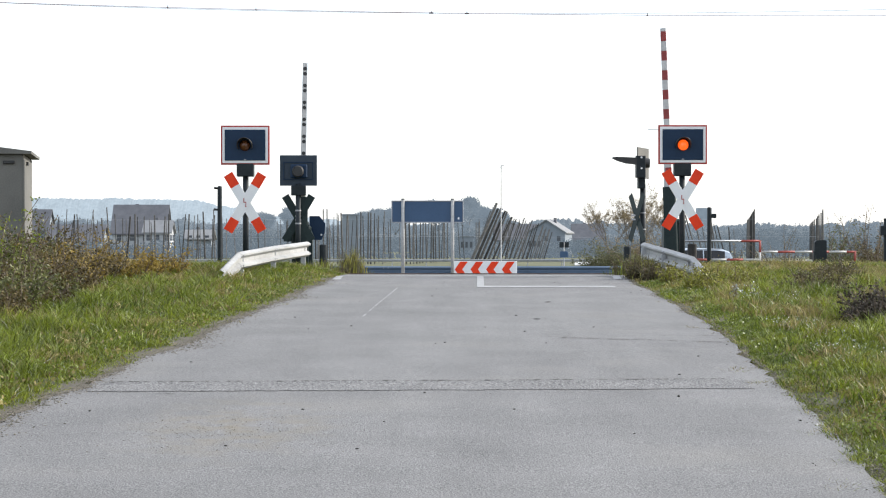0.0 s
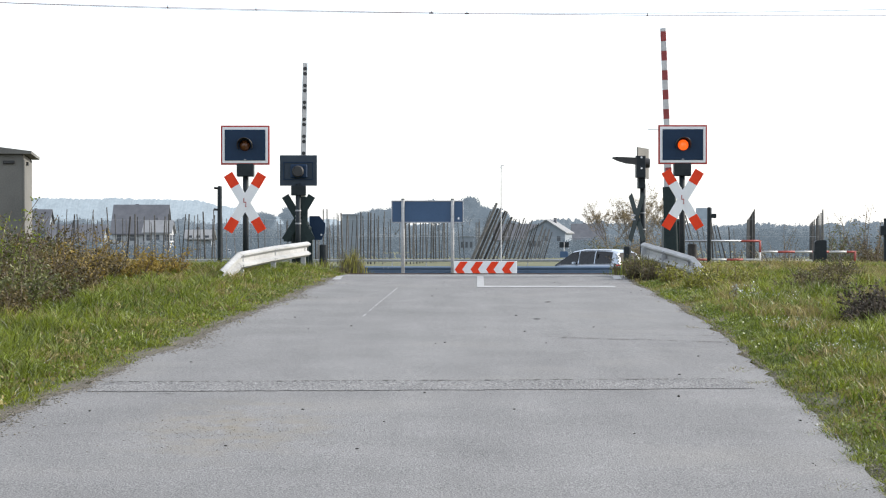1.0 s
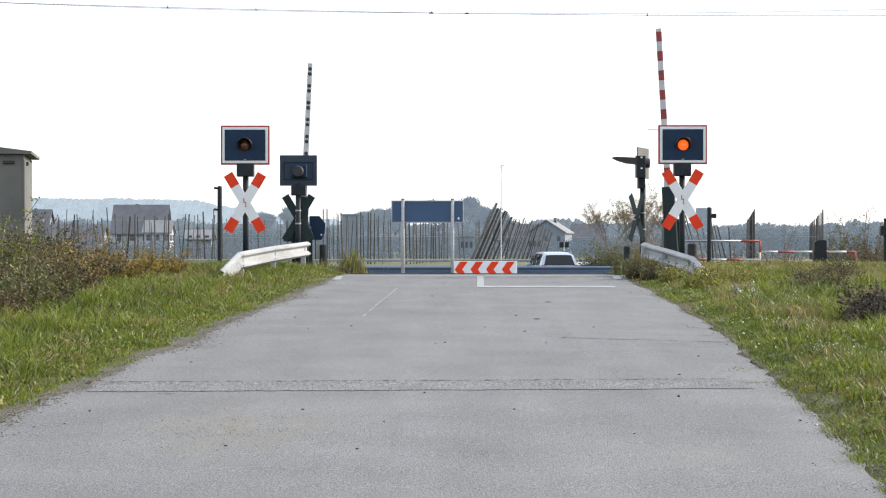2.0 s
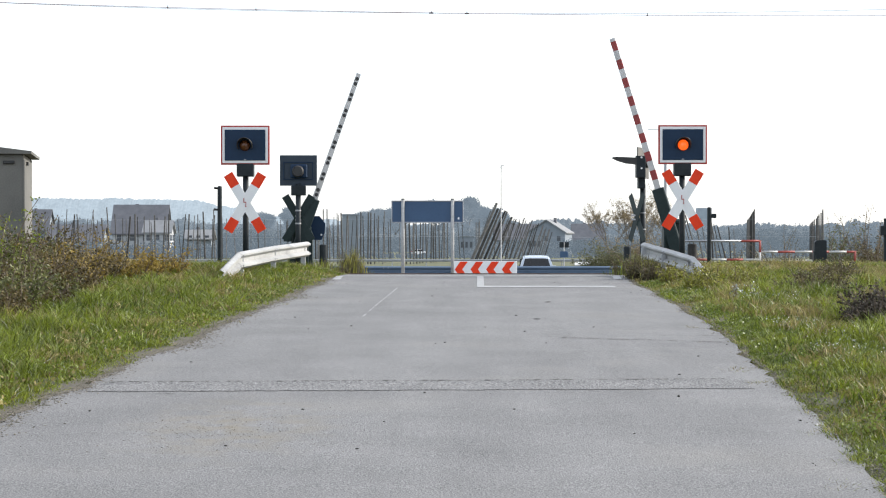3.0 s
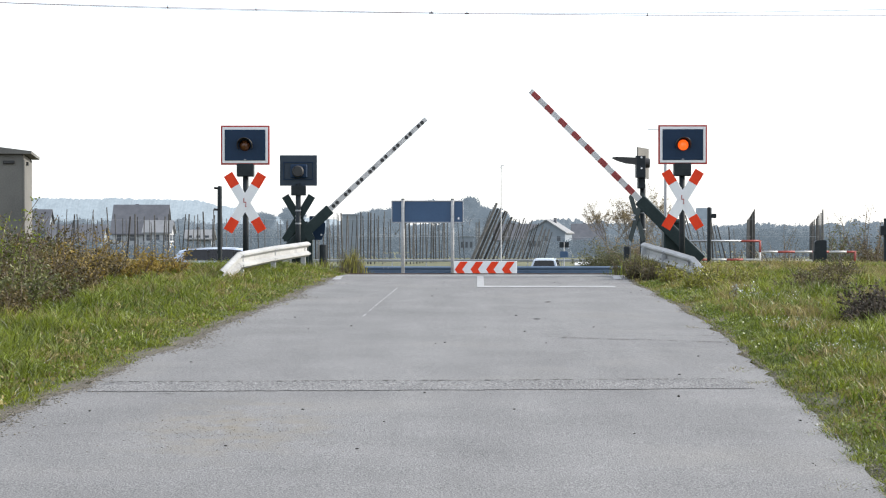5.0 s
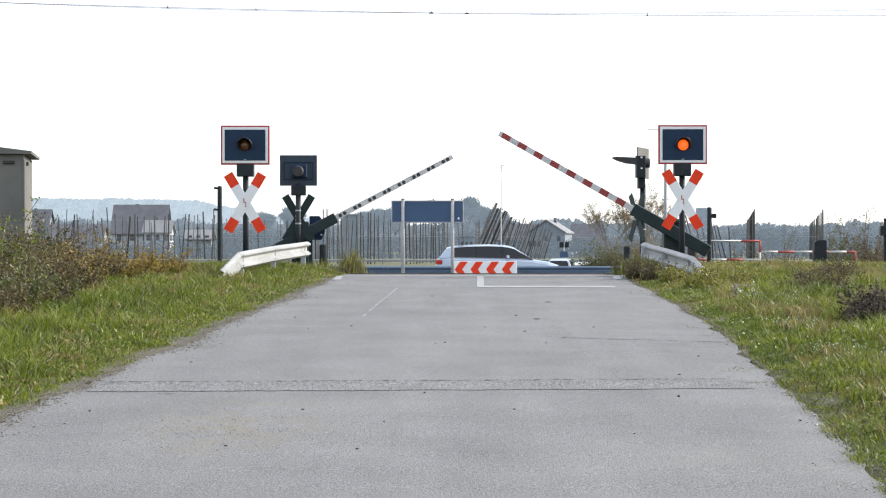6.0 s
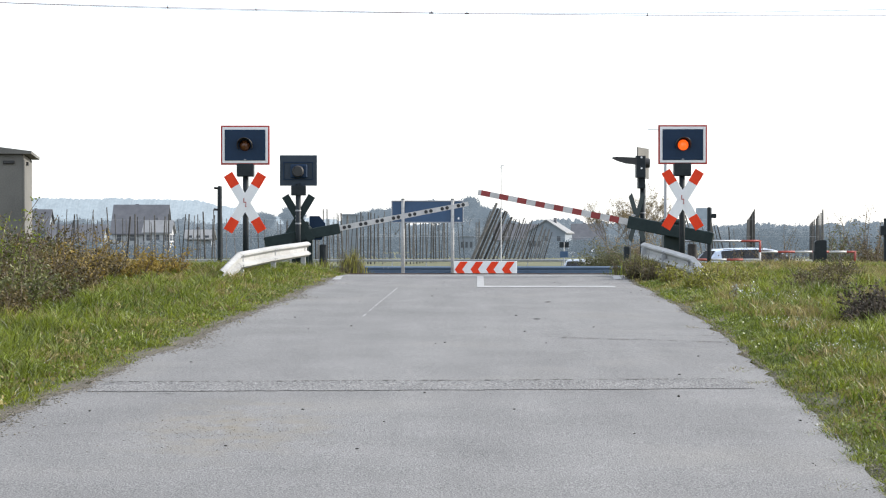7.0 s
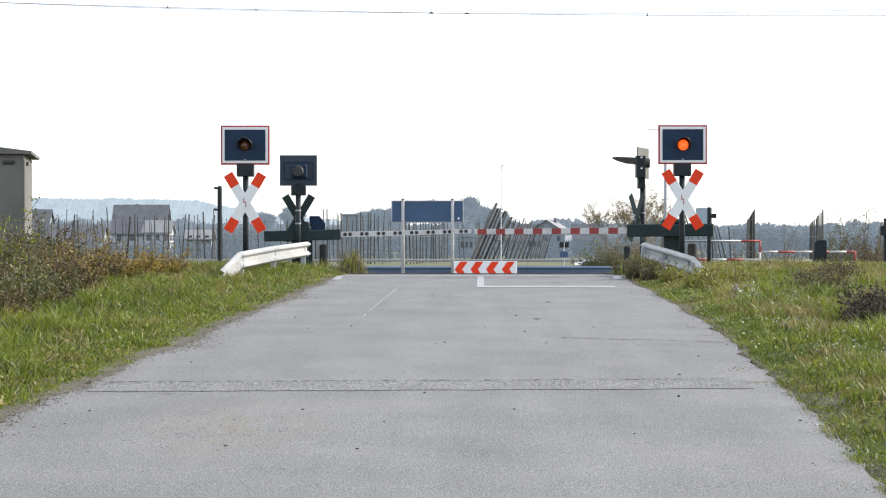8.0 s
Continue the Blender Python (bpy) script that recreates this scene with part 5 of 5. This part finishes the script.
def woods_body(name, y, x0, x1, height, material, step):
    verts, faces = [], []
    xs = np.arange(x0, x1, step)
    for x in xs:
        h = height(x) * (0.86 + 0.16 * noise.noise((x * 0.11, y, 0)) + 0.12 * noise.noise((x * 0.37, y, 5)) + 0.07 * noise.noise((x * 1.1, y, 9)))
        verts += [(x, y, -2.8), (x, y + 4, h * 0.7 - 2.4), (x, y + 12, h - 2.4), (x, y + 40, -2.8)]
    for i in range(len(xs) - 1):
        for j in range(3):
            a = i * 4 + j
            faces.append((a, a + 4, a + 5, a + 1))
    return tagged(mesh_part(name, verts, faces, material), "dense mass of hazy woods", "woods", kind="stuff")


def woods(name, label, y, x0, x1, height, count, size, material, seed, depth=60):
    """A belt of far woods: clumped crowns, too many to count."""
    r = np.random.RandomState(seed)
    c = []
    for i in range(count):
        x = r.uniform(x0, x1)
        h = height(x) * r.uniform(0.8, 1.04)
        yy = y + r.uniform(0, depth)
        n = 34
        k = r.normal(0, 1, (n, 3)) * (h * 0.20, h * 0.2, h * 0.26) + (x, yy, h * 0.52 - 2.4)
        k = k[k[:, 2] < h * 0.86 - 2.4]
        k[:, 2] = np.maximum(k[:, 2], -2.4)
        c.append(k)
    V, F = leaf_mesh(np.concatenate(c), size, seed, 0.8)
    return tagged(mesh_part(name, V.tolist(), F.tolist(), material), label, "woods", kind="stuff")


tall = lambda x: 20.0 + 1.6 * math.sin(x * 0.021) + 1.2 * math.sin(x * 0.09)
mid = lambda x: 8.6 + 1.6 * math.sin(x * 0.06)
low_hedge = lambda x: 3.2 + 1.0 * math.sin(x * 0.11)
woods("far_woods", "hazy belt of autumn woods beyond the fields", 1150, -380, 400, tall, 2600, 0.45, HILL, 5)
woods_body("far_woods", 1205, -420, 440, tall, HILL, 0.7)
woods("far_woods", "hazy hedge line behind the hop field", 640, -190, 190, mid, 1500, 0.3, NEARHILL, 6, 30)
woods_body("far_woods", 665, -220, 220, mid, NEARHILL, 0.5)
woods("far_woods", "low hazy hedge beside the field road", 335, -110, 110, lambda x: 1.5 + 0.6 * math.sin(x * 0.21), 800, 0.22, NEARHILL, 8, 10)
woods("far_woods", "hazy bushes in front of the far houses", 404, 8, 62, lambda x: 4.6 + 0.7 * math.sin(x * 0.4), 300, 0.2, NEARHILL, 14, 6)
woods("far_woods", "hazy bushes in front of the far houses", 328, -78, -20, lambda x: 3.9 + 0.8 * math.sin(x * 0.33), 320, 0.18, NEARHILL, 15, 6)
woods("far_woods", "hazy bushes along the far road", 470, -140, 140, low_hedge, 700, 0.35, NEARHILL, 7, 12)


def ridge(name, y, x0, x1, base, crest, step, rough, material, label, seed):
    r = random.Random(seed)
    verts, faces = [], []
    xs = np.arange(x0, x1, step)
    for i, x in enumerate(xs):
        top = crest(x) + r.uniform(-rough, rough) + wob(x, seed, 0.02, rough * 2) + wob(x, seed + 4, 0.11, rough * 1.6)
        verts += [(x, y, base), (x, y + 5, top * 0.6 + base * 0.4), (x, y + 40, top), (x, y + 300, base)]
    for i in range(len(xs) - 1):
        for j in range(3):
            a = i * 4 + j
            faces.append((a, a + 4, a + 5, a + 1))
    return tagged(mesh_part(name, verts, faces, material), label, "distant hills", kind="structure")


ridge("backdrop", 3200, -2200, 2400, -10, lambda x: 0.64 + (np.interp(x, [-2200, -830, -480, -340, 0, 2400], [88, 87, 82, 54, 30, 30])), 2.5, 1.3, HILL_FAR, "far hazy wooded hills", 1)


# ---------------- road surface details ----------------
def patch_band(name, label, pts_near, pts_far, lift, material):
    """A strip across the road between two lines of (x, y)."""
    verts, faces = [], []
    for (x0, y0), (x1, y1) in zip(pts_near, pts_far):
        verts += [(x0, y0, float(profile(y0)) + lift), (x1, y1, float(profile(y1)) + lift)]
    for i in range(len(pts_near) - 1):
        faces.append((2 * i, 2 * i + 2, 2 * i + 3, 2 * i + 1))
    return mesh_part(name, verts, faces, material, road, label)


def crack(x0, y0, x1, y1, w, seed, n=60, gaps=0.0):
    """A ragged dark crack."""
    r = random.Random(seed)
    a, c = [], []
    for i in range(n + 1):
        t = i / n
        x, y = x0 + (x1 - x0) * t, y0 + (y1 - y0) * t + wob(t * 9, seed, 1.3, 0.07 * abs(x1 - x0) / 2) + wob(t * 40, seed, 1.3, 0.015)
        k = w * r.uniform(0.15, 1.0) * (0.1 if r.random() < gaps else 1)
        a.append((x, y - k / 2))
        c.append((x, y + k / 2))
    return patch_band("crack", "", a, c, 0.006, CRACK)


xs = np.linspace(-2.75, 2.45, 160)
patch_band("trench_patch", "rough patched strip across the asphalt", [(x, 13.2 + 0.04 * x + wob(x, 2, 1.5, 0.05) + wob(x, 4, 9.0, 0.03)) for x in xs], [(x, 13.82 + 0.045 * x + wob(x, 5, 1.5, 0.05) + wob(x, 7, 9.0, 0.03)) for x in xs], 0.004, PATCH)
cr = random.Random(12)
for near, tilt, thick, chance in ((13.84, 0.045, 0.08, 0.92), (13.18, 0.04, 0.011, 0.75)):  # both seams of the patched trench
    x = -2.75
    while x < 2.3:
        step = cr.uniform(0.5, 1.1)
        if cr.random() < chance:
            end = min(2.35, x + step)
            crack(x, near + tilt * x, end, near + tilt * end, thick * cr.uniform(0.6, 1.1), int(x * 100), 40, 0.4)
        x += step
crack(1.1, 17.85, 2.98, 17.2, 0.05, 3, 60, 0.3)
crack(-0.2, 19.2, 1.1, 17.85, 0.03, 4, 40, 0.6)
crack(2.3, 18.05, 2.95, 17.95, 0.03, 5, 20, 0.2)
crack(-2.3, 15.4, -1.6, 15.3, 0.02, 6, 30, 0.6)
crack(-2.6, 13.1, -1.9, 12.9, 0.03, 7, 30, 0.4)


def paint_line(pts, w, seed, label=""):
    a, c = [], []
    for i, (x, y) in enumerate(pts):
        x2, y2 = pts[min(i + 1, len(pts) - 1)]
        x1, y1 = pts[max(i - 1, 0)]
        d = Vector((x2 - x1, y2 - y1)).normalized()
        a.append((x + d.y * w / 2, y - d.x * w / 2))
        c.append((x - d.y * w / 2, y + d.x * w / 2))
    return patch_band("road_marking", label, a, c, 0.005, FAINTPAINT if w < 0.05 else ROADPAINT)


lerp = lambda a, c, n: [(a[0] + (c[0] - a[0]) * i / n, a[1] + (c[1] - a[1]) * i / n) for i in range(n + 1)]
paint_line(lerp((0.57, 28.1), (2.85, 28.1), 20), 0.5, 1, "worn white stop line")
paint_line(lerp((0.62, 28.0), (0.72, 32.7), 16), 0.12, 2, "worn white centre line")
for k in range(16):  # what is left of an old centre line
    rr = random.Random(k)
    if rr.random() < 0.8:
        y = 20.2 + k * 0.5
        x = -1.0 + (y - 20) * 0.034
        paint_line(lerp((x, y), (x + 0.014, y + rr.uniform(0.3, 0.5)), 2), rr.uniform(0.016, 0.03), k)
paint_line(lerp((-2.0, 32.9), (-1.95, 31.0), 10), 0.14, 5, "worn white edge line")
paint_line(lerp((3.35, 32.9), (3.2, 31.0), 10), 0.14, 6, "worn white edge line")
# thin pale strip right across the crest, in the marking colour
paint_line(lerp((-1.95, 33.0), (3.45, 33.0), 30), 0.3, 7, "pale line along the crest of the crossing")


def loose_bits(name, label, n, seed, size, material, place):
    """Tiny stones and plant bits lying on the asphalt."""
    r = np.random.RandomState(seed)
    c = np.array([place(r) for _ in range(n)])
    k = size * r.uniform(0.4, 1.5, n)
    a = r.uniform(0, 6.28, n)
    long = r.uniform(0.6, 1.8, n)
    V = np.empty((n, 4, 3))
    for q in range(3):
        V[:, q] = c + np.c_[np.cos(a + 2.1 * q) * k * long, np.sin(a + 2.1 * q) * k, np.zeros(n)]
    V[:, 3] = c + np.c_[np.zeros(n), np.zeros(n), k * 0.7]
    base = (np.arange(n) * 4)[:, None]
    F = np.concatenate([base + [0, 1, 3], base + [1, 2, 3], base + [2, 0, 3]], axis=1).reshape(-1, 3)
    return tagged(mesh_part(name, V.reshape(-1, 3).tolist(), F.tolist(), material), label, "grit", kind="stuff")


def edge_place(side, spread):
    def place(r):
        y = 8.5 + 24 * r.rand() ** 1.2
        e = edge_l(y) if side < 0 else edge_r(y)
        k = spread * (0.5 + max(0, 1.5 * noise.noise((y * 0.5, side, 0)))) * abs(r.normal(0, 1))
        x = e + side * 0.08 - side * k
        return (x, y, float(profile(y)) + 0.002)
    return place


def soil_edge(side, seed):
    """Soil and old thatch creeping over the road's edge."""
    a, c = [], []
    for y in np.linspace(8.6, 32, 520):
        e = edge_l(y) if side < 0 else edge_r(y)
        k = 0.0 + 0.09 * max(0, noise.noise((y * 0.6, side, 3)) + 0.25) + 0.09 * noise.noise((y * 3.1, side, 7)) + 0.06 * noise.noise((y * 9.0, side, 1))
        a.append((e + side * 0.3, y))
        c.append((e - side * k, y))
    return patch_band("soil_edge", "", a, c, 0.003, GRIT)


soil_edge(-1, 1)
GRITBITS = surface("grit_bits", (0.07, 0.06, 0.042), (0.22, 0.195, 0.15), 9, 0.9, fine=60, spread=0.6)
loose_bits("grit", "loose grit and soil washed along the road edge", 14000, 1, 0.006, GRITBITS, edge_place(-1, 0.2))
loose_bits("grit", "loose grit and soil along the road edge", 7000, 2, 0.006, GRITBITS, edge_place(1, 0.1))
loose_bits("grit", "sandy crumbs dropped on the asphalt", 700, 3, 0.0035, GRITBITS,
           lambda r: (lambda x, y: (x, y, float(profile(y)) + 0.002))(-1.45 + 0.35 * r.normal(), 11.0 + 0.5 * r.normal()))

r = random.Random(77)
pebble = BM()
bmesh.ops.create_icosphere(pebble, subdivisions=1, radius=0.012)
pebble = tagged(part("debris", pebble, CRACK), "small dark bit of litter on the asphalt", "debris", "bits on the road")
pebble.matrix_basis = pose(1.78, 12.8, float(profile(12.8)) + 0.006)
for k in range(60):
    y = r.uniform(9, 30)
    x = r.uniform(float(np.interp(y, EDGE_Y, EDGE_L)), float(np.interp(y, EDGE_Y, EDGE_R)))
    q = r.uniform(0.3, 0.9)
    copy_thing(pebble, pose(x, y, float(profile(y)) + 0.006, 0, 0, r.uniform(0, 180)) @ Matrix.Diagonal((q * 1.6, q, q * 0.5, 1)))


for x, y, turn, long in ((1.46, 23.6, 8, 4.4), (1.12, 20.3, 170, 4.0), (-1.32, 10.3, 160, 0.9), (0.9, 20.9, 30, 2.0)):  # twigs and clods
    copy_thing(pebble, pose(x, y, float(profile(y)) + 0.006, 0, 0, turn) @ Matrix.Diagonal((long, 0.9, 0.45, 1)))


# ---------------- what moves ----------------
def flash_rows(start, on_time, period=0.99):
    """Turns of a lens: its lit half looks out during on_time of each period."""
    events = []
    for k in range(-2, 10):
        events += [(start + k * period, 0.0), (start + k * period + on_time, 180.0)]
    def state(t):
        total = 180.0
        for e, v in events:
            if t >= e + 0.1:
                total += 180
            elif t > e:
                total += 180 * (t - e) / 0.1
                break
            else:
                break
        return total
    return state


def motions():
    boom_r = [(0.0, 87.8), (1.7, 87.8), (2.0, 86.5), (2.3, 82.5), (2.8, 75.8), (3.0, 73.0), (3.5, 65.7), (4.0, 59.1), (4.5, 52.0), (5.0, 44.9), (5.4, 39.0), (5.8, 32.9), (6.0, 29.6), (6.5, 21.0), (7.0, 11.3), (7.3, 6.4), (7.5, 3.5), (7.8, 0.5), (8.0, -0.3)]
    boom_l = [(0.0, 88.9), (1.7, 88.9), (2.0, 87.2), (2.3, 81.6), (2.8, 73.5), (3.0, 70.6), (3.5, 64.0), (4.0, 57.3), (4.5, 50.3), (5.0, 43.2), (5.4, 37.1), (5.8, 30.9), (6.0, 27.6), (6.5, 18.9), (7.0, 10.8), (7.3, 6.9), (7.5, 4.9), (7.8, 2.3), (8.0, 1.5)]
    walk(boom_right, [(t, pose(0, 0, 0.95, 0, 0, 164.5) @ pose(0, 0, 0, 0, -a, 0)) for t, a in boom_r])
    walk(boom_left, [(t, pose(0, 0, 0.95, 0, 0, 10) @ pose(0, 0, 0, 0, -a, 0)) for t, a in boom_l])
    walk(silver_car, [(t, car_pose(-57.28 + 9.9 * t, main_y(-57.28 + 9.9 * t) - 1.8, None)) for t in np.arange(0, 8.01, 0.4)])
    pale = [(0.0, 9.5, 67.5, 178), (0.35, 8.4, 67.6, 173), (0.7, 7.2, 68.3, 160), (1.0, 6.05, 69.6, 139), (1.4, 5.5, 71.6, 113), (1.7, 5.2, 74.0, 104), (2.2, 4.7, 78.5, 96),
            (2.8, 4.65, 84.0, 91), (3.5, 4.9, 91.0, 84), (4.5, 5.8, 100.5, 82), (6.0, 8.0, 114.8, 81), (7.0, 9.9, 125.0, 80.5), (8.0, 12.0, 136.0, 80)]
    walk(pale_car, [(t, pose(x, y, base_z(x, y) + (0.03 if t > 1.6 else -0.03), 0, 0, h)) for t, x, y, h in pale])
    for who, rows in ((far_car, [(0.0, -60), (2.8, -9.0), (3.6, 3.2), (4.7, 17.4), (6.0, 31.4), (7.0, 38.4), (8.0, 43.5)]),
                      (far_car_b, [(0.0, -68), (3.2, -19.9), (4.0, -7.6), (4.7, 2.0), (6.0, 19.7), (6.6, 26.6), (7.5, 35.8), (8.0, 39.5)])):
        walk(who, [(t, pose(x, 420, base_z(x, 420) + 0.06)) for t, x in rows])
    for lens, start, on in ((lens_left, 0.14, 0.62), (lens_right, -0.38, 0.68)):
        state = flash_rows(start, on)
        rows = [(i / 30, pose(0, -0.025, 2.53, state(i / 30), 0, 0)) for i in range(0, 241)]
        walk(lens, rows)


motions()
